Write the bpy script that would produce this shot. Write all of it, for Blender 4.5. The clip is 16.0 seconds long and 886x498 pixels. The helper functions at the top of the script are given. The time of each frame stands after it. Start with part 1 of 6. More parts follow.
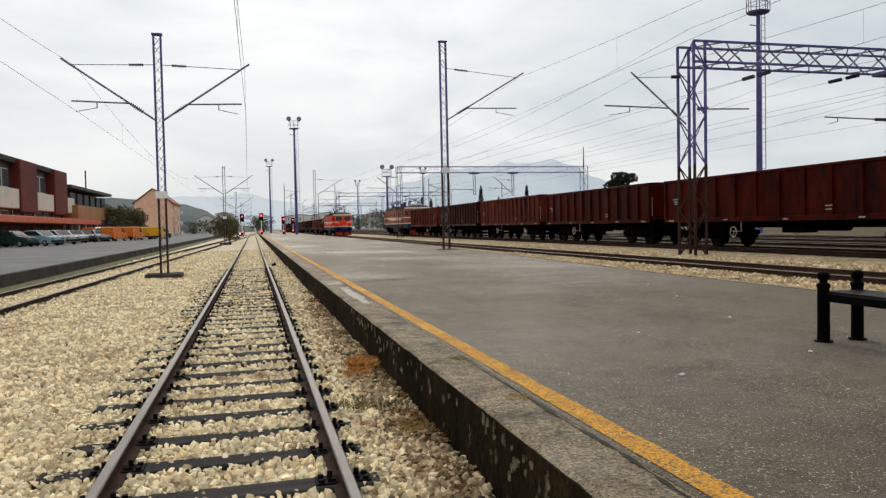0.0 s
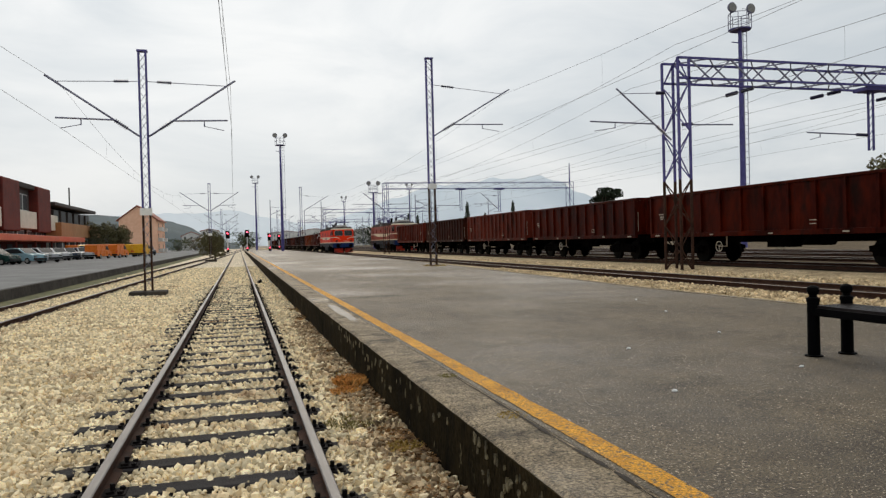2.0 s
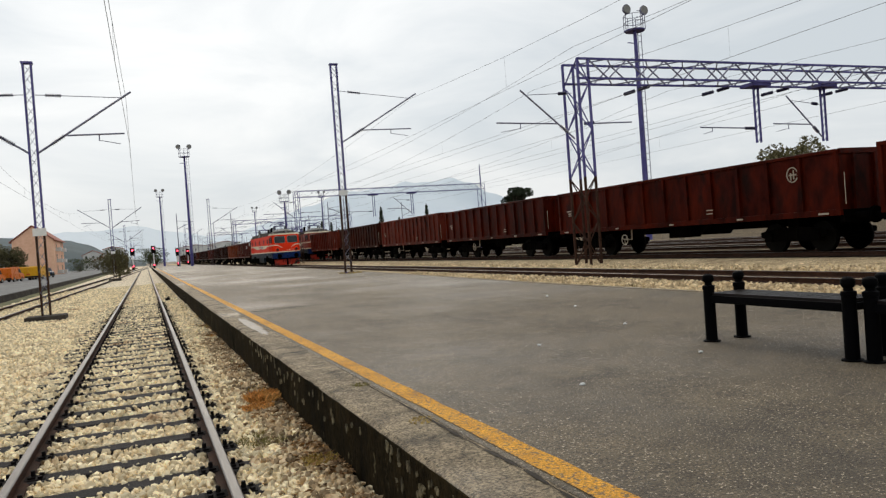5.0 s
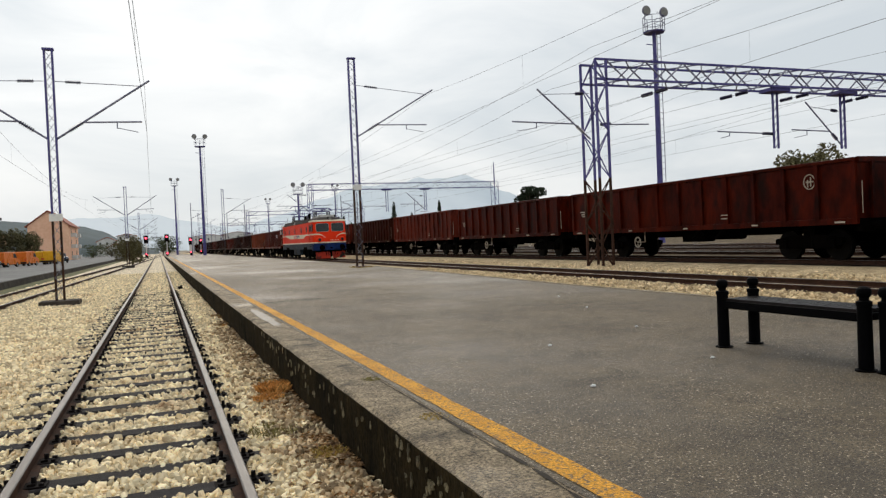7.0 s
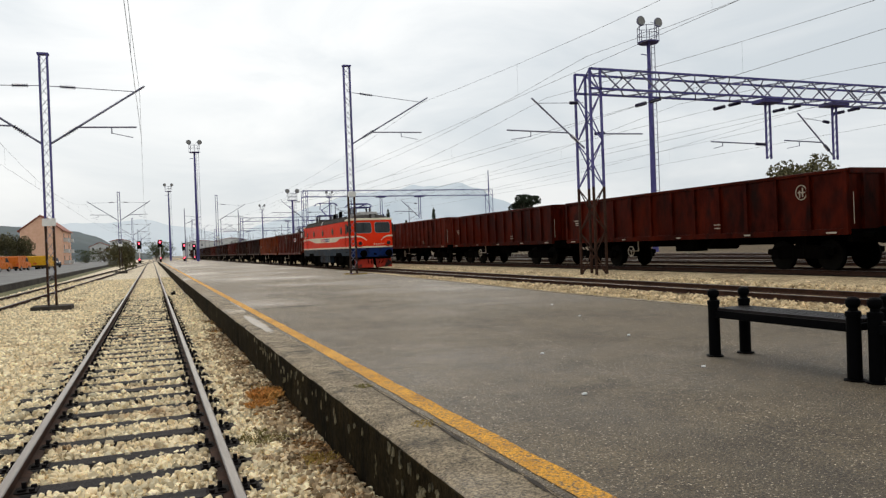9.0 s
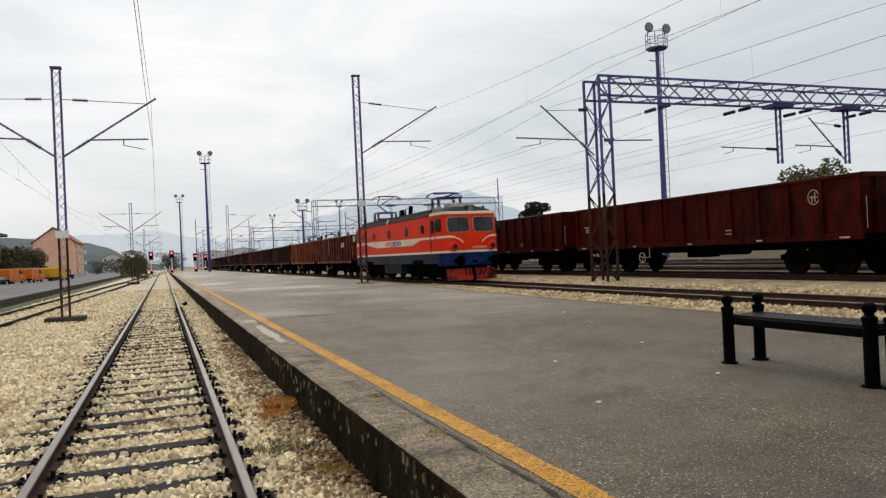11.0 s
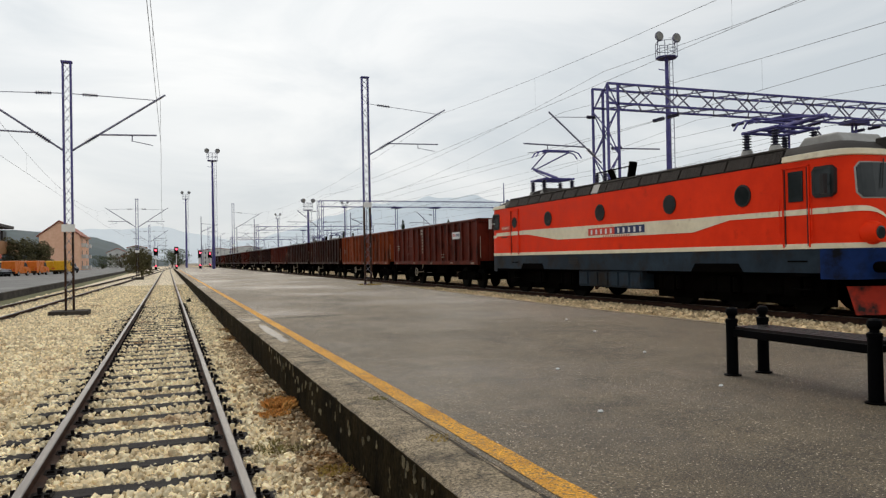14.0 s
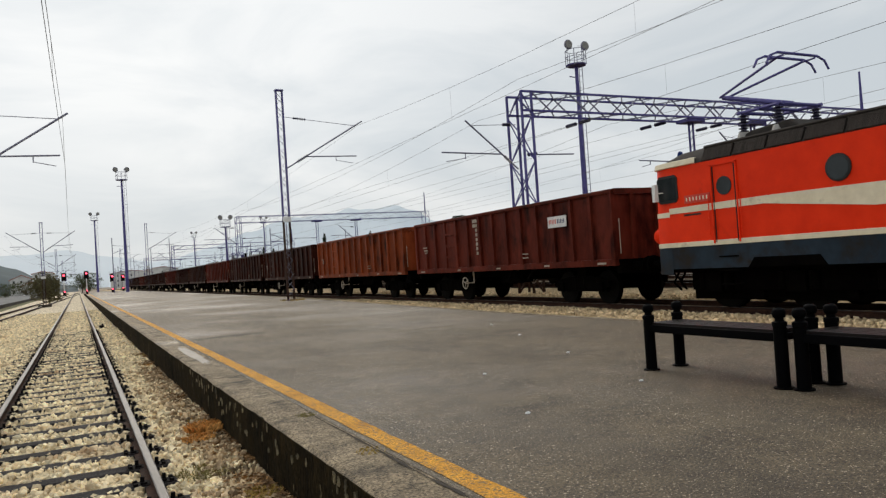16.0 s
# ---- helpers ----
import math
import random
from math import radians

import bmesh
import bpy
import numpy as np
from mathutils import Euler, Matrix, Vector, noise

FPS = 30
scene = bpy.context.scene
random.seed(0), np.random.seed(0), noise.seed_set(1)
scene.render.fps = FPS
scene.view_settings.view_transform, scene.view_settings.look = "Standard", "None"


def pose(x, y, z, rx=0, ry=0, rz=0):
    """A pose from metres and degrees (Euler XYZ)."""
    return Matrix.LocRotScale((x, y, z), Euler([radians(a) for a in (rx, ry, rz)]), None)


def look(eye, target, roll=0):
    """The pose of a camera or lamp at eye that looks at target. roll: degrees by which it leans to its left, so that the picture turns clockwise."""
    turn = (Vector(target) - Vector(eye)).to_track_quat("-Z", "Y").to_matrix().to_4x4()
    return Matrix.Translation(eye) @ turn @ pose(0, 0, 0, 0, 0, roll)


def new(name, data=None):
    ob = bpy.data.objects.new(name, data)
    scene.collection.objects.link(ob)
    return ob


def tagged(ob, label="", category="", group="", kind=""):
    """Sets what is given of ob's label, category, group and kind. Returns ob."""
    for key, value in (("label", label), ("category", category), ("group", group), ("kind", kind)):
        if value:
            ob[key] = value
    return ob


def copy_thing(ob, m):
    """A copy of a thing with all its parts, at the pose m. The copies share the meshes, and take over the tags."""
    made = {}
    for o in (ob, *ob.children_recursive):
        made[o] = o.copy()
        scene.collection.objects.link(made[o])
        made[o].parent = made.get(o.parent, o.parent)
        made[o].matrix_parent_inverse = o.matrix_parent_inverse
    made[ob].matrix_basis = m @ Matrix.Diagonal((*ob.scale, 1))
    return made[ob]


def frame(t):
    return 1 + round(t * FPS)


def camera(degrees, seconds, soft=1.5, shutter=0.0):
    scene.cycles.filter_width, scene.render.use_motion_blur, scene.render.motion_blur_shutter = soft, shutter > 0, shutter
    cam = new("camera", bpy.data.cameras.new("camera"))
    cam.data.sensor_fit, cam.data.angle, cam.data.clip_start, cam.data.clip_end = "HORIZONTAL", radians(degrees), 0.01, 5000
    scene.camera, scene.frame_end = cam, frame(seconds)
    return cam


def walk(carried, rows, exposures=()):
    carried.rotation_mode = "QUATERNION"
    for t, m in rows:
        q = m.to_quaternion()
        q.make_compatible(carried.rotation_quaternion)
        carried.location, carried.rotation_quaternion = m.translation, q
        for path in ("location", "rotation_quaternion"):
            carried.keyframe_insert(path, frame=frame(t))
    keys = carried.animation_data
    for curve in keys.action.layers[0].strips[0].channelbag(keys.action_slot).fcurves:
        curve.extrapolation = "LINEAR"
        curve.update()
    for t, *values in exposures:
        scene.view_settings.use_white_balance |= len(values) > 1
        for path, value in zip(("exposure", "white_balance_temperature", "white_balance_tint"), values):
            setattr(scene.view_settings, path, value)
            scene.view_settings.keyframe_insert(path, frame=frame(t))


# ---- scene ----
cam = camera(62.0, 16.0, soft=1.3)
# seconds, eye, point looked at, roll of the hand-held camera, which sways a little between the rails
PATH = [
    (0, (0.22, -0.031, 1.717), (5.19, 19.331, 1.072), -1.21),
    (0.5, (0.222, 0.021, 1.71), (5.308, 19.36, 1.337), -1.30),
    (1, (0.217, 0.036, 1.732), (5.515, 19.316, 1.278), -0.87),
    (1.5, (0.211, 0.045, 1.736), (5.561, 19.315, 1.464), -1.72),
    (2, (0.218, 0.042, 1.717), (5.55, 19.317, 1.495), -1.46),
    (2.5, (0.23, 0.048, 1.725), (5.65, 19.299, 1.716), -1.43),
    (3, (0.237, 0.023, 1.735), (5.775, 19.241, 1.859), -1.89),
    (3.5, (0.276, 0.019, 1.746), (6.731, 18.949, 1.796), -0.21),
    (3.7, (0.309, 0.017, 1.747), (7.206, 18.776, 2.474), -2.01),
    (5.8, (0.302, 0.051, 1.713), (7.788, 18.58, 0.917), -4.10),
    (6, (0.308, 0.053, 1.722), (7.766, 18.593, 0.931), -3.24),
    (6.5, (0.288, 0.042, 1.735), (7.503, 18.693, 1.42), -3.02),
    (7, (0.274, 0.03, 1.731), (7.467, 18.689, 1.443), -2.53),
    (7.5, (0.276, 0.026, 1.732), (7.446, 18.694, 1.415), -2.34),
    (8, (0.274, 0.017, 1.727), (7.452, 18.683, 1.445), -2.21),
    (8.5, (0.26, 0.007, 1.735), (7.551, 18.63, 1.523), -2.06),
    (9, (0.27, -0.002, 1.733), (7.621, 18.598, 1.643), -2.12),
    (9.5, (0.267, -0.007, 1.732), (7.671, 18.572, 1.661), -2.52),
    (9.7, (0.251, 0.013, 1.725), (7.453, 18.672, 1.758), -3.08),
    (12, (0.257, -0.001, 1.749), (7.341, 18.701, 1.962), -2.17),
    (12.5, (0.254, 0.006, 1.748), (7.322, 18.713, 2.018), -1.87),
    (13, (0.258, 0.01, 1.737), (7.301, 18.728, 1.862), -1.61),
    (13.5, (0.262, 0.021, 1.743), (7.217, 18.772, 1.899), -1.33),
    (14, (0.248, 0.01, 1.748), (7.247, 18.743, 1.987), -1.13),
    (14.5, (0.251, 0.005, 1.746), (7.378, 18.69, 2.03), -0.91),
    (15, (0.241, -0.003, 1.747), (7.476, 18.639, 2.114), -0.94),
    (15.5, (0.239, -0.008, 1.757), (7.778, 18.509, 2.266), -0.93),
    (16, (0.25, -0.004, 1.747), (9.167, 17.893, 2.165), -3.76),
]
walk(cam, [(t, look(eye, target, roll)) for t, eye, target, roll in PATH],
     exposures=((0, 0.0), (1.2, 0.0), (2.5, -0.12), (3.6, -0.12), (6.0, 0.12), (7.5, 0.03), (9.0, 0.06), (12.0, -0.05), (14.0, -0.03), (16.0, -0.06)))

# ---- world and light ----
SUN_AZ, SUN_EL = radians(1), radians(36)  # azimuth from +y towards +x
world = bpy.data.worlds.new("overcast_sky")
scene.world = world
world.use_nodes = True
wt = world.node_tree
wt.nodes.clear()


def wnode(kind, **values):
    n = wt.nodes.new(kind)
    for k, v in values.items():
        n.inputs[k].default_value = v
    return n


sky = wnode("ShaderNodeTexSky")
sky.sky_type, sky.sun_disc = "NISHITA", False
sky.sun_elevation, sky.sun_rotation = SUN_EL, SUN_AZ
sky.air_density, sky.dust_density = 1.0, 3.0
sky_gain = wnode("ShaderNodeVectorMath")
sky_gain.operation = "SCALE"
sky_gain.inputs["Scale"].default_value = 0.10
wt.links.new(sky.outputs[0], sky_gain.inputs[0])
coords = wnode("ShaderNodeTexCoord")
stretch = wnode("ShaderNodeMapping")
stretch.inputs["Scale"].default_value = (1.0, 1.0, 3.2)
wt.links.new(coords.outputs["Generated"], stretch.inputs["Vector"])
cloud = wnode("ShaderNodeTexNoise", Scale=2.6, Detail=6.0, Roughness=0.55, Distortion=0.5)
wt.links.new(stretch.outputs[0], cloud.inputs["Vector"])
cloud_ramp = wnode("ShaderNodeValToRGB")
cloud_ramp.color_ramp.elements[0].position, cloud_ramp.color_ramp.elements[0].color = 0.34, (0.66, 0.715, 0.755, 1)
cloud_ramp.color_ramp.elements[1].position, cloud_ramp.color_ramp.elements[1].color = 0.60, (0.87, 0.895, 0.905, 1)
wt.links.new(cloud.outputs["Fac"], cloud_ramp.inputs[0])
# the cloud is brightest round the veiled sun
toward = wnode("ShaderNodeVectorMath")
toward.operation = "DOT_PRODUCT"
toward.inputs[1].default_value = (math.sin(SUN_AZ) * math.cos(SUN_EL), math.cos(SUN_AZ) * math.cos(SUN_EL), math.sin(SUN_EL))
wt.links.new(coords.outputs["Generated"], toward.inputs[0])
glow = wnode("ShaderNodeMapRange")
glow.inputs["From Min"].default_value, glow.inputs["From Max"].default_value = 0.78, 1.0
glow.inputs["To Min"].default_value, glow.inputs["To Max"].default_value = 0.95, 1.13
wt.links.new(toward.outputs["Value"], glow.inputs["Value"])
lit_cloud = wnode("ShaderNodeVectorMath")
lit_cloud.operation = "SCALE"
wt.links.new(cloud_ramp.outputs[0], lit_cloud.inputs[0])
wt.links.new(glow.outputs[0], lit_cloud.inputs["Scale"])
veil = wnode("ShaderNodeMix")
veil.data_type = "RGBA"
veil.inputs["Factor"].default_value = 0.94
wt.links.new(sky_gain.outputs[0], veil.inputs["A"])
wt.links.new(lit_cloud.outputs[0], veil.inputs["B"])
back = wnode("ShaderNodeBackground", Strength=1.0)
wt.links.new(veil.outputs["Result"], back.inputs["Color"])
wt.links.new(back.outputs[0], wnode("ShaderNodeOutputWorld").inputs["Surface"])

sun = new("sun", bpy.data.lights.new("sun", "SUN"))
sun.data.energy, sun.data.angle, sun.data.color = 1.4, radians(30), (1.0, 0.90, 0.76)
sun.matrix_world = look((0, 0, 30), (-30 * math.sin(SUN_AZ), -30 * math.cos(SUN_AZ), 30 - 30 * math.tan(SUN_EL)))


# ---- materials ----
def material(name, dark, light, rough=0.7, metal=0.0, scale=6.0, detail=8.0, bump=0.2, bump_scale=None, stretch_by=(1, 1, 1),
             vary=0.0, spots=None, gloss_patches=None, coords_kind="Object", island=False, emission=None, spec=0.3, grit=None):
    """A procedural surface: two colours mixed by large and fine noise, relief, spots of a third colour, and wet patches."""
    m = bpy.data.materials.new(name)
    m.use_nodes = True
    t = m.node_tree
    bsdf = t.nodes["Principled BSDF"]
    co = t.nodes.new("ShaderNodeTexCoord")
    mp = t.nodes.new("ShaderNodeMapping")
    mp.inputs["Scale"].default_value = stretch_by
    t.links.new(co.outputs[coords_kind], mp.inputs["Vector"])

    def noise_at(s, d=detail, r=0.6):
        n = t.nodes.new("ShaderNodeTexNoise")
        n.inputs["Scale"].default_value, n.inputs["Detail"].default_value, n.inputs["Roughness"].default_value = s, d, r
        t.links.new(mp.outputs[0], n.inputs["Vector"])
        return n.outputs["Fac"]

    def ranged(value, a, b, lo=0.0, hi=1.0):
        r = t.nodes.new("ShaderNodeMapRange")
        for k, v in zip(("From Min", "From Max", "To Min", "To Max"), (a, b, lo, hi)):
            r.inputs[k].default_value = v
        t.links.new(value, r.inputs["Value"])
        return r.outputs[0]

    def mixed(fac, a, b, mode="MIX"):
        x = t.nodes.new("ShaderNodeMix")
        x.data_type, x.blend_type = "RGBA", mode
        for key, v in (("Factor", fac), ("A", a), ("B", b)):
            if isinstance(v, (tuple, float, int)):
                x.inputs[key].default_value = (*v, 1) if isinstance(v, tuple) else v
            else:
                t.links.new(v, x.inputs[key])
        return x.outputs["Result"]

    large, fine = noise_at(scale * 0.16, 4), noise_at(scale)
    add = t.nodes.new("ShaderNodeMath")
    add.operation = "MULTIPLY_ADD"
    add.inputs[1].default_value = 0.5
    t.links.new(large, add.inputs[0])
    half = t.nodes.new("ShaderNodeMath")
    half.operation = "MULTIPLY"
    half.inputs[1].default_value = 0.5
    t.links.new(fine, half.inputs[0])
    t.links.new(half.outputs[0], add.inputs[2])
    colour = mixed(ranged(add.outputs[0], 0.36, 0.64), dark, light)
    if spots:
        spot_colour, spot_scale, lo, hi = spots
        colour = mixed(ranged(noise_at(spot_scale, 6), lo, hi), colour, spot_colour)
    if grit:  # fine bright and dark grains
        grain_scale, amount = grit
        grain = t.nodes.new("ShaderNodeHueSaturation")
        t.links.new(ranged(noise_at(grain_scale, 2, 0.7), 0.30, 0.70, 1 - amount, 1 + amount), grain.inputs["Value"])
        t.links.new(colour, grain.inputs["Color"])
        colour = grain.outputs[0]
    if vary:
        if island:
            src = t.nodes.new("ShaderNodeNewGeometry").outputs["Random Per Island"]
        else:
            src = t.nodes.new("ShaderNodeObjectInfo").outputs["Random"]
        shade = t.nodes.new("ShaderNodeHueSaturation")
        t.links.new(ranged(src, 0, 1, 1 - vary, 1 + vary), shade.inputs["Value"])
        t.links.new(colour, shade.inputs["Color"])
        colour = shade.outputs[0]
    t.links.new(colour, bsdf.inputs["Base Color"])
    bsdf.inputs["Metallic"].default_value = metal
    bsdf.inputs["Specular IOR Level"].default_value = spec
    if gloss_patches:
        s, lo, hi, wet = gloss_patches
        t.links.new(ranged(noise_at(s, 5), lo, hi, rough, wet), bsdf.inputs["Roughness"])
    else:
        t.links.new(ranged(fine, 0.3, 0.7, max(rough - 0.1, 0.02), min(rough + 0.1, 1)), bsdf.inputs["Roughness"])
    if bump:
        b = t.nodes.new("ShaderNodeBump")
        b.inputs["Strength"].default_value, b.inputs["Distance"].default_value = bump, 0.02
        t.links.new(noise_at(bump_scale or scale * 3), b.inputs["Height"])
        t.links.new(b.outputs[0], bsdf.inputs["Normal"])
    if emission:
        bsdf.inputs["Emission Color"].default_value, bsdf.inputs["Emission Strength"].default_value = (*emission[0], 1), emission[1]
    return m


M = {}
M["ballast"] = material("ballast_bed", (0.34, 0.27, 0.18), (0.92, 0.80, 0.60), 0.95, scale=22, bump=1.0, bump_scale=26, spots=((0.15, 0.11, 0.075), 11, 0.60, 0.72), spec=0.1, grit=(34, 0.5))
M["stone"] = material("limestone_gravel", (0.66, 0.52, 0.32), (0.96, 0.84, 0.58), 0.9, scale=14, bump=0.4, vary=0.42, island=True, spots=((0.34, 0.19, 0.095), 0.9, 0.56, 0.74), spec=0.15)
M["asphalt"] = material("wet_asphalt", (0.067, 0.050, 0.030), (0.150, 0.113, 0.067), 0.72, scale=5, bump=0.9, bump_scale=120, spots=((0.60, 0.50, 0.37), 58, 0.59, 0.66), gloss_patches=(0.16, 0.44, 0.66, 0.42), spec=0.40, grit=(75, 0.85))
M["coping"] = material("worn_concrete_edge", (0.125, 0.094, 0.058), (0.35, 0.275, 0.175), 0.8, scale=11, bump=1.0, bump_scale=70, spots=((0.048, 0.038, 0.026), 2.2, 0.53, 0.70), gloss_patches=(0.35, 0.56, 0.68, 0.28), spec=0.35, grit=(60, 0.9))
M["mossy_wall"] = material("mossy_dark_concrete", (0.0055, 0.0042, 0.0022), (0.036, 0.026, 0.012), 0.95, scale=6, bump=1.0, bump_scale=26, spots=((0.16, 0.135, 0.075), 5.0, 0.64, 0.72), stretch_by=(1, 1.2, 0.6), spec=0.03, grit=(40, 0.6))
M["yellow"] = material("worn_yellow_paint", (0.50, 0.23, 0.030), (0.84, 0.43, 0.065), 0.8, scale=10, bump=0.7, bump_scale=110, spots=((0.20, 0.145, 0.09), 42, 0.51, 0.62), spec=0.15, grit=(75, 0.55))
M["yard_bed"] = material("stained_yard_bed", (0.24, 0.175, 0.10), (0.68, 0.54, 0.34), 0.95, scale=12, bump=1.0, bump_scale=20, spots=((0.10, 0.075, 0.035), 0.5, 0.60, 0.74), spec=0.06, grit=(30, 0.5))
M["yard_stone"] = material("stained_yard_gravel", (0.34, 0.25, 0.145), (0.80, 0.64, 0.40), 0.95, scale=10, bump=0.3, vary=0.40, island=True, spots=((0.13, 0.09, 0.035), 0.35, 0.60, 0.76), spec=0.1)
M["debris"] = material("brown_stained_gravel", (0.21, 0.145, 0.085), (0.62, 0.47, 0.29), 0.95, scale=10, bump=0.3, vary=0.55, island=True, spots=((0.045, 0.032, 0.022), 1.3, 0.52, 0.66), spec=0.1)
M["rail_side"] = material("rusty_rail_steel", (0.020, 0.011, 0.008), (0.070, 0.034, 0.022), 0.85, 0.0, scale=20, bump=0.3, spec=0.1)
M["rail_top"] = material("dull_worn_rail_head", (0.060, 0.053, 0.050), (0.125, 0.112, 0.105), 0.5, 0.3, scale=14, bump=0.1, stretch_by=(6, 0.5, 1), spec=0.4)
M["sleeper"] = material("dark_tarred_wood", (0.012, 0.011, 0.012), (0.050, 0.044, 0.043), 0.85, scale=10, bump=0.6, stretch_by=(0.6, 5, 5), vary=0.25, spec=0.15)
M["iron"] = material("dark_iron", (0.0025, 0.002, 0.0025), (0.010, 0.007, 0.007), 0.8, 0.0, scale=16, bump=0.3, spec=0.08)
M["kerb"] = material("old_kerb_concrete", (0.020, 0.017, 0.014), (0.075, 0.065, 0.055), 0.9, scale=5, bump=0.5, spec=0.1)
M["earth"] = material("gravelly_earth", (0.13, 0.105, 0.078), (0.36, 0.30, 0.225), 0.95, scale=5, bump=0.9, bump_scale=14, spots=((0.07, 0.085, 0.03), 0.5, 0.60, 0.72))
M["lot"] = material("damp_grey_asphalt", (0.13, 0.13, 0.13), (0.23, 0.23, 0.225), 0.85, scale=1.2, bump=0.3, bump_scale=40, spec=0.08)
M["galv"] = material("galvanised_steel", (0.13, 0.13, 0.19), (0.26, 0.26, 0.34), 0.65, 0.2, scale=8, bump=0.1)
M["blue_steel"] = material("blue_grey_painted_steel", (0.052, 0.046, 0.17), (0.125, 0.115, 0.31), 0.6, 0.0, scale=6, bump=0.1, spec=0.2)
M["insulator"] = material("brown_porcelain", (0.018, 0.016, 0.04), (0.045, 0.04, 0.08), 0.3, scale=8, bump=0)
M["wire"] = material("weathered_copper_wire", (0.09, 0.09, 0.10), (0.15, 0.15, 0.165), 0.7, 0.0, scale=4, bump=0)
M["white_sign"] = material("white_enamel_sign", (0.62, 0.62, 0.60), (0.80, 0.80, 0.78), 0.5, scale=8, bump=0.05)
M["bench"] = material("black_painted_iron", (0.0008, 0.0008, 0.001), (0.0025, 0.0025, 0.003), 0.6, 0.0, scale=18, bump=0.25, spec=0.03)
M["bench_wood"] = material("dark_wet_bench_slat", (0.004, 0.003, 0.003), (0.013, 0.009, 0.008), 0.42, scale=9, bump=0.4, stretch_by=(6, 0.6, 6), vary=0.3, spec=0.12)
M["loco_red"] = material("orange_red_loco_paint", (0.70, 0.028, 0.004), (0.86, 0.042, 0.007), 0.5, scale=2.5, bump=0.05, spots=((0.46, 0.022, 0.006), 1.3, 0.60, 0.80), spec=0.10)
M["old_red"] = material("faded_red_loco_paint", (0.20, 0.035, 0.022), (0.32, 0.06, 0.035), 0.5, scale=2.5, bump=0.05)
M["loco_blue"] = material("dirty_blue_loco_skirt", (0.008, 0.014, 0.022), (0.022, 0.038, 0.056), 0.6, scale=3, bump=0.1, spots=((0.016, 0.013, 0.011), 1.6, 0.48, 0.66), spec=0.12)
M["front_blue"] = material("deep_blue_front_paint", (0.004, 0.018, 0.085), (0.007, 0.030, 0.135), 0.5, scale=3, bump=0.05, spots=((0.004, 0.005, 0.008), 1.5, 0.48, 0.64), spec=0.10)
M["cream"] = material("cream_stripe_paint", (0.66, 0.58, 0.42), (0.82, 0.74, 0.56), 0.5, scale=5, bump=0.03, spots=((0.40, 0.31, 0.20), 3, 0.60, 0.8), spec=0.2)
M["roof_grey"] = material("sooty_roof_grey", (0.020, 0.017, 0.015), (0.062, 0.055, 0.050), 0.8, scale=4, bump=0.2, spec=0.12)
M["pale_grey"] = material("pale_grey_housing", (0.24, 0.23, 0.21), (0.40, 0.385, 0.36), 0.6, scale=4, bump=0.15)
M["grille"] = material("dark_vent_grille", (0.012, 0.009, 0.008), (0.040, 0.032, 0.027), 0.8, scale=10, bump=0.7, stretch_by=(1, 12, 1), spec=0.15)
# running gear and treads: shadow beneath the trains is put into these blacks
M["under"] = material("shade_black_running_gear", (0.0008, 0.0007, 0.0006), (0.0032, 0.0026, 0.0022), 0.9, 0.0, scale=9, bump=0.4, spec=0.015)
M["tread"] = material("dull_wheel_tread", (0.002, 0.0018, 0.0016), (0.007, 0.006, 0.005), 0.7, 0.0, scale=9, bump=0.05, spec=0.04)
M["plow"] = material("red_oxide_plough", (0.30, 0.022, 0.010), (0.44, 0.036, 0.016), 0.7, scale=4, bump=0.1, spots=((0.02, 0.014, 0.012), 2.0, 0.48, 0.62), spec=0.15)
M["black_rubber"] = material("black_rubber", (0.010, 0.010, 0.010), (0.022, 0.022, 0.022), 0.6, scale=9, bump=0.05)
M["lens"] = material("lamp_lens_glass", (0.16, 0.16, 0.15), (0.26, 0.25, 0.23), 0.25, scale=9, bump=0)
M["dark_glass"] = material("dark_cab_glass", (0.012, 0.016, 0.017), (0.035, 0.042, 0.044), 0.06, scale=2, bump=0)
M["plate_red"] = material("red_name_plate", (0.55, 0.05, 0.03), (0.66, 0.07, 0.04), 0.4, scale=5, bump=0)
M["plate_navy"] = material("navy_name_plate", (0.02, 0.028, 0.09), (0.03, 0.04, 0.12), 0.4, scale=5, bump=0)
for key, dark, light in (("wagon_brown", (0.060, 0.0105, 0.0062), (0.148, 0.028, 0.0165)), ("wagon_maroon", (0.015, 0.0014, 0.0005), (0.084, 0.0082, 0.0020)),
                         ("wagon_rust", (0.150, 0.030, 0.010), (0.29, 0.062, 0.020)), ("wagon_dark", (0.018, 0.0045, 0.0025), (0.052, 0.0130, 0.0070))):
    M[key] = material(key + "_paint", dark, light, 0.40, scale=3, bump=0.55, bump_scale=3, stretch_by=(1, 1, 0.45), spots=((0.012, 0.004, 0.003), 1.6, 0.50, 0.70), vary=0.18, spec=0.05)
M["mark"] = material("faded_white_stencil", (0.26, 0.22, 0.17), (0.50, 0.44, 0.36), 0.6, scale=16, bump=0)
M["mark_yellow"] = material("faded_yellow_stencil", (0.42, 0.30, 0.10), (0.56, 0.42, 0.16), 0.6, scale=16, bump=0)


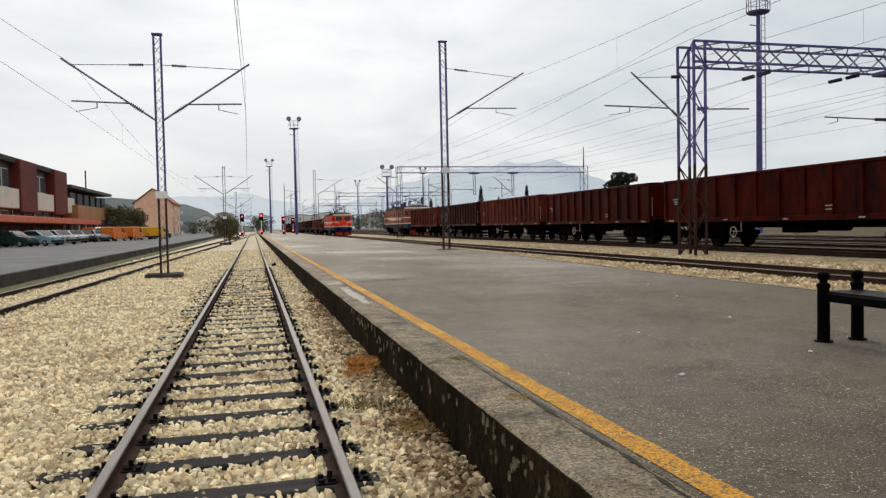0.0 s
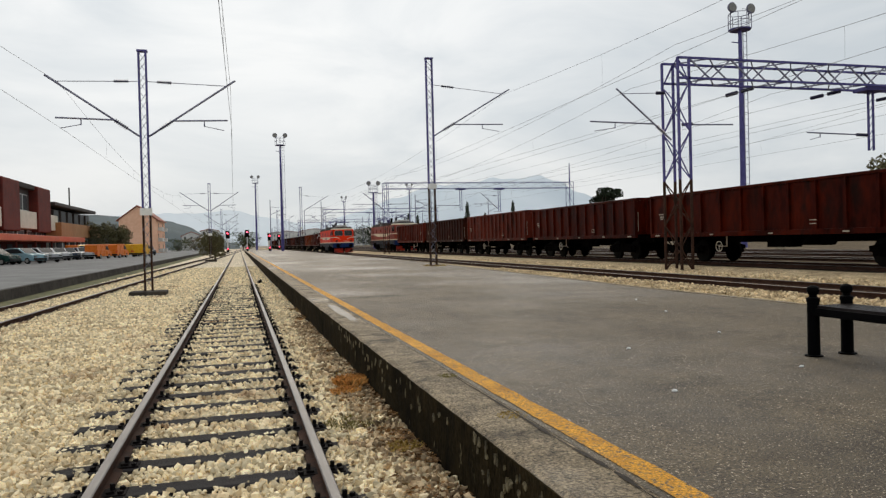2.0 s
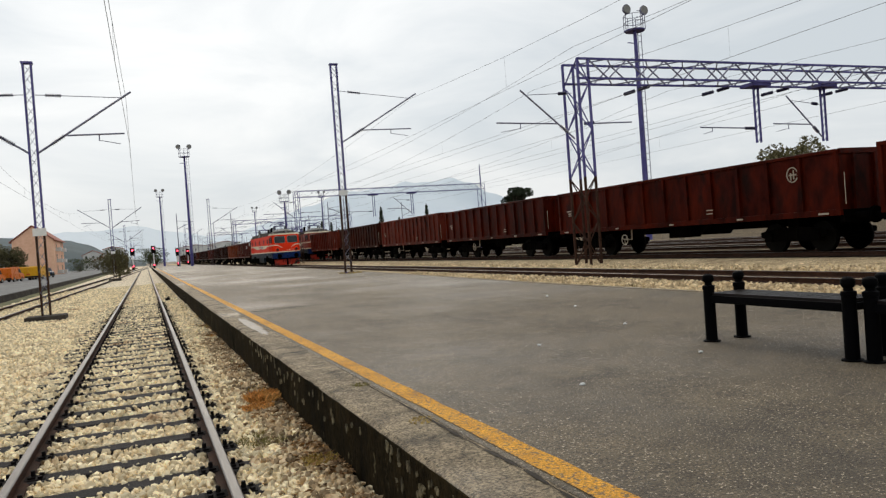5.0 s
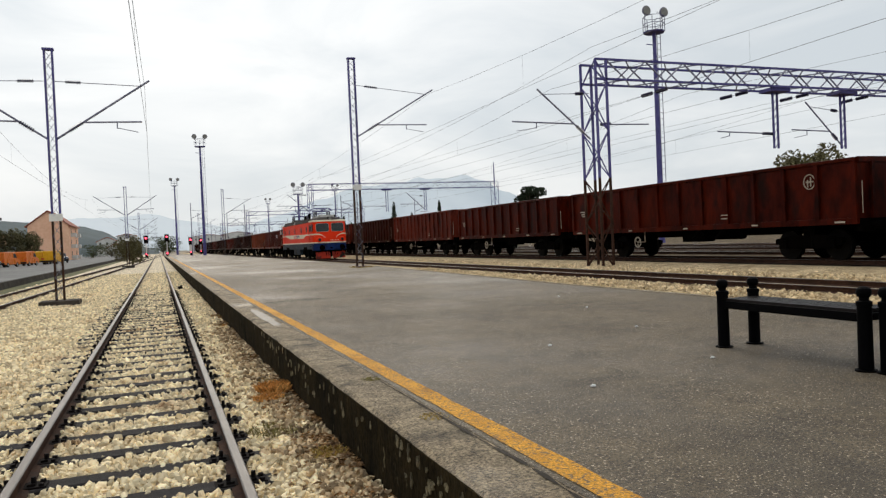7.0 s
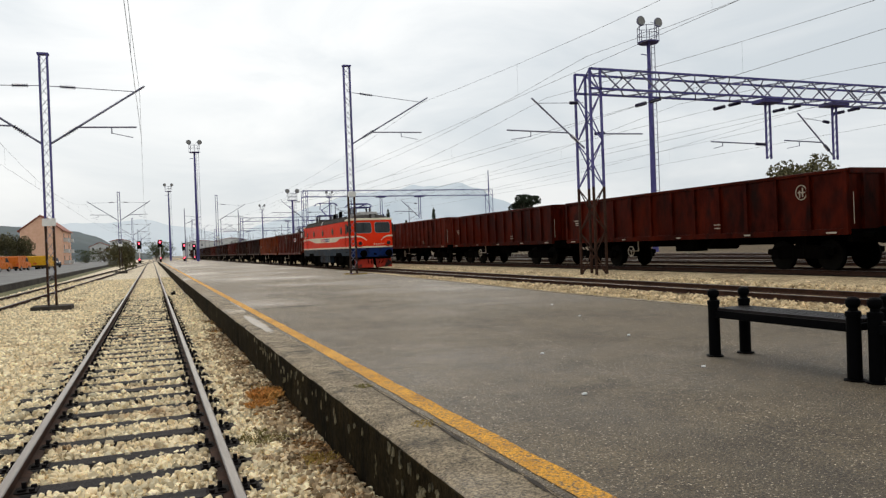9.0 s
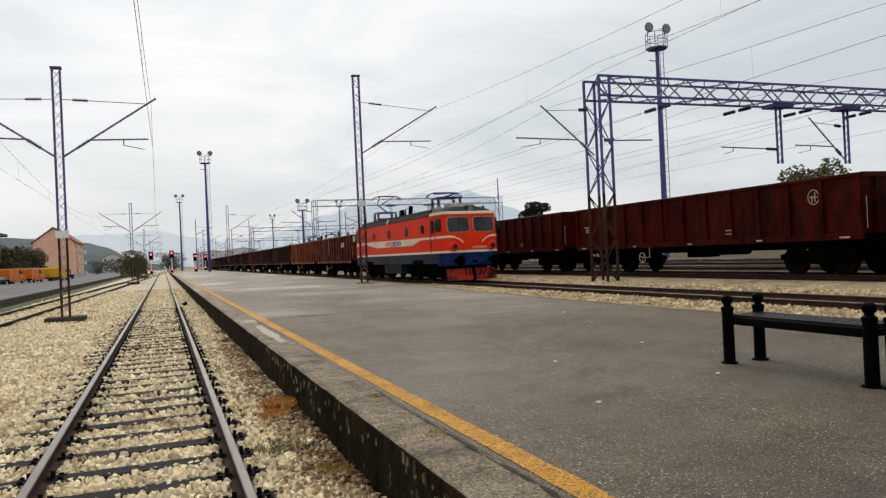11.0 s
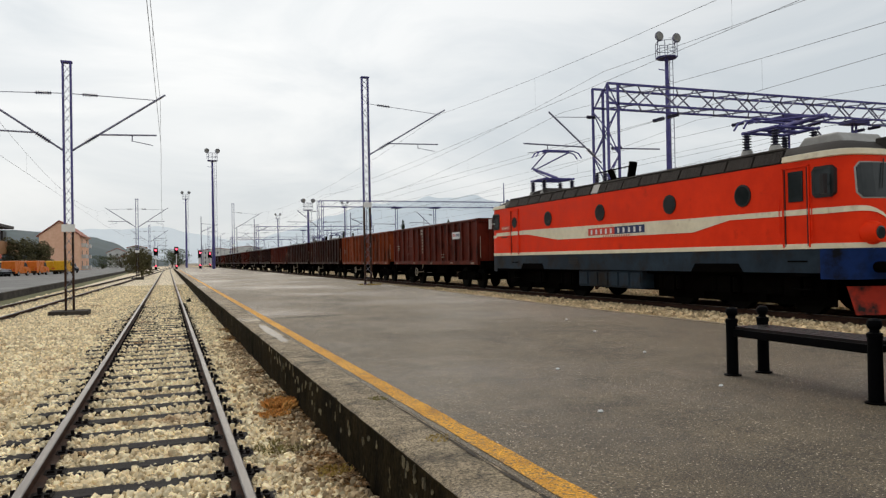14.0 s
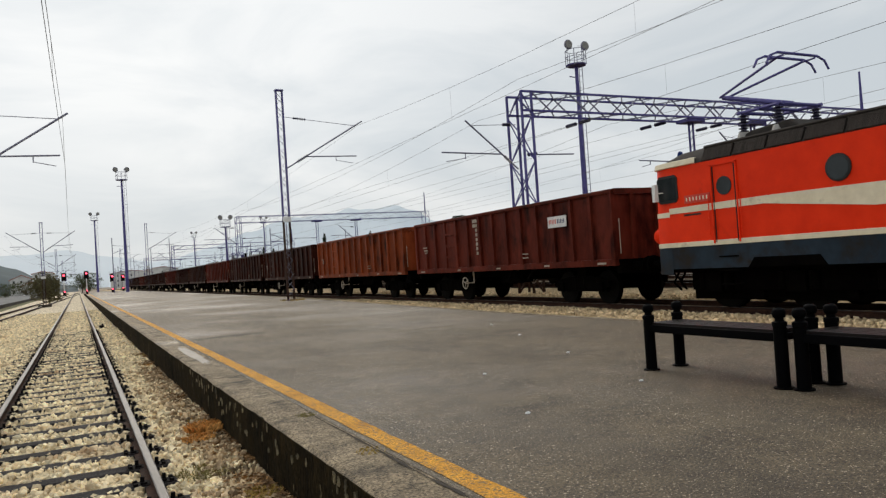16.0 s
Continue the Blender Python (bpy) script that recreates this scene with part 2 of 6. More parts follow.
# ---- mesh helpers ----
class Shape:
    """Gathers vertices and faces of one mesh."""

    def __init__(self):
        self.v, self.f, self.mi, self.slot = [], [], [], 0

    def add(self, verts, faces):
        n = len(self.v)
        self.v += [tuple(p) for p in verts]
        for f in faces:
            self.f.append([n + i for i in f])
            self.mi.append(self.slot)
        return self

    def box(self, x0, x1, y0, y1, z0, z1):
        return self.add([(x, y, z) for z in (z0, z1) for y in (y0, y1) for x in (x0, x1)],
                        [(0, 2, 3, 1), (4, 5, 7, 6), (0, 1, 5, 4), (2, 6, 7, 3), (0, 4, 6, 2), (1, 3, 7, 5)])

    def beam(self, a, b, w, h=None):
        """A square bar from a to b."""
        a, b, h = Vector(a), Vector(b), h or w
        d = (b - a).normalized()
        s = d.cross(Vector((0, 0, 1)))
        s = s.normalized() if s.length > 1e-3 else Vector((1, 0, 0))
        u = s.cross(d)
        ring = [s * w / 2 * i + u * h / 2 * j for i, j in ((-1, -1), (1, -1), (1, 1), (-1, 1))]
        return self.add([a + r for r in ring] + [b + r for r in ring],
                        [(0, 1, 5, 4), (1, 2, 6, 5), (2, 3, 7, 6), (3, 0, 4, 7), (3, 2, 1, 0), (4, 5, 6, 7)])

    def rod(self, a, b, r0, r1=None, n=8):
        a, b, r1 = Vector(a), Vector(b), r0 if r1 is None else r1
        d = (b - a).normalized()
        s = d.cross(Vector((0, 0, 1)))
        s = s.normalized() if s.length > 1e-3 else Vector((1, 0, 0))
        u = s.cross(d)
        ring = [s * math.cos(k * math.tau / n) + u * math.sin(k * math.tau / n) for k in range(n)]
        faces = [(k, (k + 1) % n, n + (k + 1) % n, n + k) for k in range(n)]
        return self.add([a + p * r0 for p in ring] + [b + p * r1 for p in ring], faces + [tuple(range(n))[::-1], tuple(range(n, 2 * n))])

    def lathe(self, profile, centre, axis="z", n=16):
        """profile: rows of radius and height along the axis."""
        verts, faces = [], []
        for r, h in profile:
            for k in range(n):
                c, s = r * math.cos(k * math.tau / n), r * math.sin(k * math.tau / n)
                p = {"z": (c, s, h), "x": (h, c, s), "y": (c, h, s)}[axis]
                verts.append((centre[0] + p[0], centre[1] + p[1], centre[2] + p[2]))
        for i in range(len(profile) - 1):
            for k in range(n):
                q = (k + 1) % n
                faces.append((i * n + k, i * n + q, (i + 1) * n + q, (i + 1) * n + k))
        faces += [tuple(range(n))[::-1], tuple(range((len(profile) - 1) * n, len(profile) * n))]
        return self.add(verts, faces)

    def prism(self, outline, axis, lo, hi):
        """An outline of two coordinates drawn out along the axis."""
        def place(p, h):
            return {"x": (h, p[0], p[1]), "y": (p[0], h, p[1]), "z": (p[0], p[1], h)}[axis]
        n = len(outline)
        return self.add([place(p, lo) for p in outline] + [place(p, hi) for p in outline],
                        [(k, (k + 1) % n, n + (k + 1) % n, n + k) for k in range(n)] + [tuple(range(n))[::-1], tuple(range(n, 2 * n))])

    def mesh(self, name, mats, smooth=False):
        me = bpy.data.meshes.new(name)
        me.from_pydata(self.v, [], self.f)
        for m in mats if isinstance(mats, (list, tuple)) else [mats]:
            me.materials.append(m)
        me.polygons.foreach_set("material_index", self.mi)
        bm = bmesh.new()
        bm.from_mesh(me)
        bmesh.ops.recalc_face_normals(bm, faces=bm.faces)
        bm.to_mesh(me)
        bm.free()
        if smooth:
            me.polygons.foreach_set("use_smooth", [True] * len(me.polygons))
            me.set_sharp_from_angle(angle=radians(40))
        return me


def part(name, shape, mats, parent=None, label="", smooth=False, bevel=0.0):
    ob = new(name, shape.mesh(name, mats, smooth))
    ob.parent = parent
    if label:
        tagged(ob, label)
    if bevel:
        mod = ob.modifiers.new("edges", "BEVEL")
        mod.width, mod.segments, mod.limit_method = bevel, 2, "ANGLE"
    return ob


def thing(name, label, category, group="", kind=""):
    ob = new(name)
    ob.empty_display_size = 0.2
    return tagged(ob, label, category, group, kind)


def bars(name, count, size, mats, parent, m, label=""):
    """A row of plain raised bars in place of a name or a number."""
    step = size * 0.66
    for k in range(count):
        x = (k - (count - 1) / 2) * step
        ob = part(name, Shape().box(x - step * 0.17, x + step * 0.17, -size * 0.27, size * 0.27, -0.004, 0.004), mats, parent, label)
        ob.matrix_basis = m


# ---- ground ----
RAIL2, RAIL3 = 0.36, 0.56  # rail tops
T2X, T3X = 14.2, 20.05


def strip(name, outline, y0, y1, mats, label, category, steps=1, kind="structure"):
    """A ground strip: a line of (x, z) points drawn along y, with thickness below."""
    s = Shape()
    low = min(z for _, z in outline) - 0.5
    s.prism(list(outline) + [(outline[-1][0], low), (outline[0][0], low)], "y", y0, y1)
    return tagged(part(name, s, mats), label, category, kind=kind)


ground = Shape().add([(-3000, -3000, -0.62), (3000, -3000, -0.62), (3000, 4000, -0.62), (-3000, 4000, -0.62)], [(0, 1, 2, 3)])
tagged(part("ground", ground, M["earth"]), "flat pale earth plain reaching the hills", "ground", kind="structure")
strip("ballast_bed", [(-7.32, -0.04), (-6.2, -0.02), (1.66, 0.0)], -6, 420, M["ballast"], "pale limestone ballast bed round the near tracks", "ballast")
strip("yard_ballast", [(9.35, 0.30), (11.6, 0.22), (12.9, 0.20), (15.6, 0.20), (17.0, 0.30), (18.7, 0.40), (21.6, 0.40)], -60, 420, M["yard_bed"], "brownish ballast of the goods yard tracks", "ballast")
# ground past x 21.59 is a darker brown than the near yard strip
M["dark_bed"] = material("dark_yard_ballast", (0.045, 0.034, 0.022), (0.19, 0.145, 0.095), 0.95, scale=10, bump=1.0, bump_scale=20, spots=((0.30, 0.24, 0.16), 0.6, 0.60, 0.72), spec=0.05, grit=(30, 0.5))
strip("sooty_ballast", [(21.59, 0.398), (60, 0.38)], -60, 420, M["dark_bed"], "dark brown ballast of the far yard tracks", "ballast")
strip("yard_earth", [(59.9, 0.372), (400, 0.36)], -60, 700, M["dark_bed"], "bare dark earth beyond the goods yard", "ground")
strip("car_park", [(-90, 0.42), (-7.62, 0.42)], -40, 420, M["lot"], "damp grey asphalt forecourt with parked cars", "road")
strip("kerb", [(-7.65, 0.36), (-7.6, 0.45), (-7.36, 0.45), (-7.32, 0.10)], -40, 330, M["kerb"], "old dark concrete kerb along the forecourt", "kerb")
verge = strip("verge", [(-7.34, 0.08), (-6.95, 0.05), (-6.45, -0.02)], 5, 330, material("mossy_verge", (0.045, 0.050, 0.016), (0.15, 0.14, 0.055), 0.95, scale=5, bump=0.8), "mossy strip of earth beside the kerb", "ground")

# dark sheet between the rails: shade under the standing wagons, done as colour
M["wagon_shade"] = material("wagon_shade_ballast", (0.010, 0.008, 0.006), (0.045, 0.035, 0.025), 0.95, scale=9, bump=0.9, bump_scale=22, spec=0.05, grit=(30, 0.5))
strip("oily_bed", [(19.0, 0.404), (21.1, 0.404)], -40, 110, M["wagon_shade"], "ballast between the rails, the standing wagons' shade put into its colour", "ballast")

# platform: asphalt deck with a concrete edge and a retaining wall
deck_right = [(-6, 9.48), (10.5, 9.52), (16.3, 9.58), (24, 9.98), (32.4, 10.38), (41, 10.8), (54, 11.05), (200, 11.3)]
wall_s = Shape()
for y in [-6 + 0.2 * k for k in range(120)] + [18 + 2.0 * k for k in range(92)]:
    e = 1.640 + 0.012 * noise.noise(Vector((y * 3.1, 0, 0)))
    wall_s.v += [(e + 0.02, y, -0.4), (e + 0.008 * noise.noise(Vector((y * 5, 3, 0))), y, 0.05), (e + 0.01 * noise.noise(Vector((y * 4, 6, 0))), y, 0.28), (e, y, 0.498), (1.98, y, 0.498), (1.98, y, -0.4)]
wall_s.f = [[6 * i + k, 6 * i + (k + 1) % 6, 6 * i + 6 + (k + 1) % 6, 6 * i + 6 + k] for i in range(211) for k in range(6)]
wall_s.mi = [0] * len(wall_s.f)
platform = tagged(new("platform"), "low wet asphalt railway platform with mossy wall", "platform", kind="structure")
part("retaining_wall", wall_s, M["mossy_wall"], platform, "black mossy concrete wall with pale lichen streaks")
random.seed(4)
cop = Shape()
ys = [-6 + 0.12 * k for k in range(200)] + [18 + 2.0 * k for k in range(92)]
for y in ys:
    e = 1.635 + 0.018 * noise.noise(Vector((y * 1.7, 0, 0))) + 0.012 * noise.noise(Vector((y * 6.0, 5, 0)))
    r = 0.012 * noise.noise(Vector((y * 4.0, 9, 0)))
    cop.v += [(e + 0.03, y, 0.44), (e + 0.012, y, 0.500 + r), (e + 0.05, y, 0.521 + r * 0.4), (1.85, y, 0.524), (2.05, y, 0.527), (2.05, y, 0.44)]
cop.f = [[6 * i + k, 6 * i + (k + 1) % 6, 6 * i + 6 + (k + 1) % 6, 6 * i + 6 + k] for i in range(len(ys) - 1) for k in range(6)]
cop.mi = [0] * len(cop.f)
part("edge_coping", cop, M["coping"], platform, "worn concrete coping, chipped along its edge")
deck = Shape()
for y, x in deck_right:
    deck.v += [(2.03, y, -0.3), (2.03, y, 0.53), (x, y, 0.46), (x, y, -0.3)]
deck.f = [[4 * i + k, 4 * i + (k + 1) % 4, 4 * i + 4 + (k + 1) % 4, 4 * i + 4 + k] for i in range(len(deck_right) - 1) for k in range(4)]
deck.f += [[3, 2, 1, 0], [4 * len(deck_right) - 4 + k for k in range(4)]]
deck.mi = [0] * len(deck.f)
part("deck", deck, M["asphalt"], platform, "wet dark asphalt speckled with pale grit")
rim = Shape()
for y, x in deck_right:
    rim.v += [(x + 0.003, y, -0.3), (x + 0.003, y, 0.472), (x + 0.12, y, 0.472), (x + 0.12, y, -0.3)]
rim.f = [[4 * i + k, 4 * i + (k + 1) % 4, 4 * i + 4 + (k + 1) % 4, 4 * i + 4 + k] for i in range(len(deck_right) - 1) for k in range(4)]
rim.mi = [0] * len(rim.f)
part("far_edging", rim, M["coping"], platform, "thin pale concrete edging")
line = Shape()
ys = [-6 + 0.2 * k for k in range(150)] + [24 + 4.0 * k for k in range(42)]
for y in ys:
    a, b = 0.014 * noise.noise(Vector((y * 2.5, 2, 0))), 0.014 * noise.noise(Vector((y * 2.5, 7, 0)))
    line.v += [(2.082 + a, y, 0.5335), (2.245 + b, y, 0.5325)]
line.f = [[2 * i, 2 * i + 1, 2 * i + 3, 2 * i + 2] for i in range(len(ys) - 1)]
line.mi = [0] * len(line.f)
part("edge_line", line, M["yellow"], platform, "worn yellow safety line")


def weeds(name, x, y, z, radius, blades, height, mats, label, flat=0.5):
    """A tuft of thin leaf blades, rooted at the origin."""
    s = Shape()
    for _ in range(blades):
        a, r = random.uniform(0, math.tau), radius * math.sqrt(random.random())
        px, py = r * math.cos(a), r * math.sin(a)
        b = random.uniform(0, math.tau)
        h, w = height * random.uniform(0.4, 1.0), random.uniform(0.004, 0.010)
        lean = random.uniform(0.2, 1.0) * flat * height * 2
        dx, dy = math.cos(b), math.sin(b)
        s.add([(px - dy * w, py + dx * w, 0), (px + dy * w, py - dx * w, 0), (px + dx * lean * 0.5, py + dy * lean * 0.5, h * 0.8), (px + dx * lean, py + dy * lean, h)],
              [(0, 1, 2), (1, 3, 2)])
    ob = part(name, s, mats)
    ob.location = (x, y, z)
    return tagged(ob, label, "weeds", kind="stuff")


M["rust_leaf"] = material("rust_orange_dead_plant", (0.42, 0.17, 0.04), (0.72, 0.40, 0.12), 0.9, scale=20, bump=0, vary=0.5, island=True)
M["moss"] = material("olive_moss", (0.12, 0.11, 0.030), (0.28, 0.23, 0.08), 0.95, scale=20, bump=0)
M["dry_moss"] = material("ochre_dry_moss", (0.28, 0.19, 0.04), (0.48, 0.33, 0.09), 0.95, scale=20, bump=0)
weeds("dead_plant", 1.46, 8.75, 0.045, 0.19, 900, 0.11, M["rust_leaf"], "rust-orange dead plant against the platform wall", 0.45)
weeds("dead_plant", 1.34, 8.35, 0.04, 0.17, 420, 0.06, M["rust_leaf"], "rust-orange dead plant spreading over the ballast", 0.5)
weeds("moss_patch", 1.20, 6.9, 0.035, 0.26, 300, 0.045, M["moss"], "olive moss growing in the ballast")
weeds("moss_patch", 1.46, 5.9, 0.05, 0.15, 200, 0.04, M["dry_moss"], "dry ochre moss in the ballast")
weeds("grass_tuft", 1.965, 6.29, 0.526, 0.09, 90, 0.018, M["moss"], "small green tuft in the platform joint")
weeds("grass_tuft", 1.97, 4.72, 0.526, 0.11, 110, 0.014, M["dry_moss"], "small ochre tuft in the platform joint")
weeds("grass_tuft", 9.65, 35.7, 0.46, 0.6, 260, 0.10, M["dry_moss"], "dry tuft round the mast foot")
for k in range(26):
    yy = random.uniform(3.5, 30)
    weeds("grass_tuft", 1.50 + random.uniform(-0.1, 0.06), yy, 0.01, 0.12, 70, 0.06, random.choice((M["moss"], M["dry_moss"], M["rust_leaf"])), "dry tuft at the foot of the platform wall")



def litter(name, y0, y1, count, mats, label, seed):
    """Curled dead leaves and twigs heaped at the foot of the wall."""
    r = random.Random(seed)
    s = Shape()
    for _ in range(count):
        x, y, z = 1.66 - abs(r.gauss(0, 0.17)), r.uniform(y0, y1), r.uniform(0.035, 0.065)
        if noise.noise(Vector((x * 2.5, y * 1.3, seed))) < -0.02:
            continue
        a, l, w, c = r.uniform(0, math.tau), r.uniform(0.018, 0.05), r.uniform(0.008, 0.018), r.uniform(0.004, 0.02)
        dx, dy = math.cos(a), math.sin(a)
        s.add([(x - dx * l, y - dy * l, z), (x - dy * w, y + dx * w, z + c), (x + dx * l, y + dy * l, z + r.uniform(-0.01, 0.02)), (x + dy * w, y - dx * w, z + c * 0.5)], [(0, 1, 2), (0, 2, 3)])
    tagged(part(name, s, mats), label, "leaves", kind="stuff")


M["litter"] = material("brown_dead_leaves", (0.075, 0.036, 0.014), (0.32, 0.175, 0.065), 0.9, scale=12, bump=0, vary=0.45, island=True)
litter("leaf_litter", 3.0, 9.0, 2600, M["litter"], "brown dead leaves in the ballast along the platform wall", 3)
litter("leaf_litter", 9.0, 20.0, 2200, M["litter"], "brown dead leaves in the ballast along the platform wall", 8)

# pale flakes of old render left on the wall
M["flake"] = material("pale_lichen_render", (0.030, 0.025, 0.013), (0.24, 0.20, 0.115), 0.95, scale=60, bump=0.6, vary=0.6)
r_flake = random.Random(21)
for k in range(70):
    y = 3.4 + 8.0 * r_flake.random() ** 1.5
    z, w, h = r_flake.choice((r_flake.uniform(0.36, 0.46), r_flake.uniform(0.22, 0.42))), r_flake.uniform(0.010, 0.028), r_flake.uniform(0.018, 0.048)
    outline = [(math.cos(q * math.tau / 9) * w * r_flake.uniform(0.45, 1.4), math.sin(q * math.tau / 9) * h * r_flake.uniform(0.6, 1.3)) for q in range(9)]
    e = 1.640 + 0.012 * noise.noise(Vector((y * 3.1, 0, 0)))
    s = Shape().add([(0, a, b) for a, b in outline] + [(0.03, a, b) for a, b in outline], [tuple(range(9))] + [(q, q + 9, (q + 1) % 9 + 9, (q + 1) % 9) for q in range(9)])
    fl = part("flake", s, M["flake"], platform)
    fl.location = (e - 0.008, y, z)

strip("platform_end_ground", [(1.6, -0.05), (9.4, 0.28)], 199, 420, M["earth"], "earth beyond the end of the platform", "ground")


def crack(points, width):
    """A thin dark crack laid on the deck."""
    s = Shape()
    r = random.Random(int(points[0][1] * 10))
    path = []
    for (xa, ya), (xb, yb) in zip(points, points[1:]):
        for k in range(14):
            u = k / 14
            path.append((xa + (xb - xa) * u, ya + (yb - ya) * u + r.uniform(-0.03, 0.03)))
    for x, y in path:
        w, z = width * r.uniform(0.4, 1.2), 0.532 - 0.07 * (x - 2.03) / 7.9
        s.v += [(x, y - w, z), (x, y + w, z)]
    s.f = [[2 * k, 2 * k + 1, 2 * k + 3, 2 * k + 2] for k in range(len(path) - 1)]
    s.mi = [0] * len(s.f)
    part("crack", s, M["kerb"], platform, "dark crack across the asphalt")


M["puddle"] = material("thin_rain_water", (0.11, 0.09, 0.068), (0.20, 0.168, 0.128), 0.52, scale=8, bump=0.2, spec=0.4, grit=(60, 0.5))
s, n = Shape(), 40
for k in range(n):
    a = k * math.tau / n
    u = 1 + 0.55 * noise.noise(Vector((math.cos(a) * 2.2, math.sin(a) * 2.2, 4)))
    s.v.append((1.90 + 0.085 * math.cos(a) * u, 12.9 + 1.7 * math.sin(a) * u, 0.5295))
s.f, s.mi = [list(range(n))], [0]
part("puddle", s, M["puddle"], platform, "thin wet patch reflecting the sky")
# cross joints of the coping and the tar seam beside it
for y in (9.45, 16.4, 23.6, 31.0):
    s = Shape()
    rj = random.Random(int(y * 10))
    for k in range(9):
        yy, w = y + rj.uniform(-0.02, 0.02), rj.uniform(0.006, 0.016)
        s.v += [(1.67 + k * 0.05, yy - w, 0.5268 + 0.0006 * k), (1.67 + k * 0.05, yy + w, 0.5268 + 0.0006 * k)]
    s.f = [[2 * k, 2 * k + 1, 2 * k + 3, 2 * k + 2] for k in range(8)]
    s.mi = [0] * 8
    part("joint", s, M["kerb"], platform, "dark open joint across the coping")
s = Shape()
ys = [2.0 + 0.05 * k for k in range(90)]
for y in ys:
    taper = min(1.0, (6.45 - y) / 2.5)
    m = 2.0 + 0.020 * noise.noise(Vector((y * 1.3, 8, 0)))
    w = max(0.001, taper * (0.007 + 0.024 * noise.noise(Vector((y * 1.1, 1, 0))) + 0.016 * noise.noise(Vector((y * 6, 2, 0)))))
    s.v += [(m - w, y, 0.5318), (m + w * 1.6, y, 0.5342)]
s.f = [[2 * k, 2 * k + 1, 2 * k + 3, 2 * k + 2] for k in range(len(ys) - 1)]
s.mi = [0] * len(s.f)
part("tar_seam", s, M["kerb"], platform, "dark ragged tar seam beside the yellow line")
crack([(2.06, 15.9), (3.2, 16.3), (4.6, 16.2), (5.6, 16.6)], 0.05)
crack([(4.8, 22.4), (6.4, 22.0), (8.4, 22.6)], 0.05)
crack([(6.2, 13.4), (7.3, 13.6), (8.2, 13.5)], 0.025)
for x, y in ((5.05, 5.55), (4.2, 7.1), (5.9, 7.9), (3.4, 5.0), (6.8, 10.5), (7.6, 12.8)):
    s = Shape().lathe([(0.012, 0.0), (0.022, 0.006), (0.016, 0.016), (0.004, 0.02)], (0, 0, 0), "z", 7)
    pb = part("pebble", s, M["white_sign"])
    pb.location, pb.scale = (x, y, 0.53 - 0.07 * (x - 2.03) / 7.9), (1.2, 0.8, 1.0)
    tagged(pb, "small pale pebble lying on the wet asphalt", "pebble", "pebbles on the platform")
# dry grass along the platform's far side
s = Shape()
r = random.Random(31)
for _ in range(5200):
    y = r.uniform(12, 75)
    x = 9.75 + (y - 10.8) * 0.024 + abs(r.gauss(0, 0.45))
    if noise.noise(Vector((y * 0.35, 4, 0))) < -0.05:
        continue
    h, b, w = r.uniform(0.03, 0.11), r.uniform(0, math.tau), r.uniform(0.006, 0.014)
    dx, dy = math.cos(b), math.sin(b)
    s.add([(x - dy * w, y + dx * w, 0.22), (x + dy * w, y - dx * w, 0.22), (x + dx * 0.06, y + dy * 0.06, 0.30 + h)], [(0, 1, 2)])
tagged(part("dry_grass", s, M["dry_moss"]), "dry ochre grass along the far side of the platform", "grass", kind="stuff")

# ---- tracks ----
RAIL = [(-0.075, 0.0), (0.075, 0.0), (0.075, 0.012), (0.012, 0.03), (0.010, 0.10), (0.036, 0.112), (0.036, 0.133), (0.028, 0.14), (-0.028, 0.14), (-0.036, 0.133), (-0.036, 0.112), (-0.010, 0.10), (-0.012, 0.03), (-0.075, 0.012)]


def rail_mesh(y0, y1):
    s = Shape()
    s.prism(RAIL, "y", y0, y1)
    for k in (6, 7, 8):
        s.mi[k] = 1
    return s.mesh("rail", [M["rail_side"], M["rail_top"]])


def sleeper_mesh():
    s = Shape()
    c = 0.015
    for z, d in ((-0.15, 0), (0.030, 0), (0.04, c)):
        s.v += [(-1.28 + d, -0.12 + d, z), (0.98 - d, -0.12 + d, z), (0.98 - d, 0.12 - d, z), (-1.28 + d, 0.12 - d, z)]
    for i in range(2):
        s.f += [[i * 4 + k, i * 4 + (k + 1) % 4, i * 4 + 4 + (k + 1) % 4, i * 4 + 4 + k] for k in range(4)]
    s.f += [[8, 9, 10, 11], [3, 2, 1, 0]]
    s.mi = [0] * len(s.f)
    return s.mesh("sleeper", M["sleeper"])


def fastening_mesh():
    s = Shape().box(-0.18, 0.18, -0.08, 0.08, 0.03, 0.046)
    for side in (-1, 1):
        s.box(*sorted((side * 0.05, side * 0.105)), -0.045, 0.045, 0.036, 0.062)
        s.rod((side * 0.088, 0, 0.03), (side * 0.088, 0, 0.105), 0.017, n=6)
        s.rod((side * 0.145, 0.05, 0.03), (side * 0.145, 0.05, 0.066), 0.02, n=6)
        s.rod((side * 0.145, -0.05, 0.03), (side * 0.145, -0.05, 0.066), 0.02, n=6)
    return s.mesh("fastening", M["iron"])


SLEEPER, FASTENING = sleeper_mesh(), fastening_mesh()


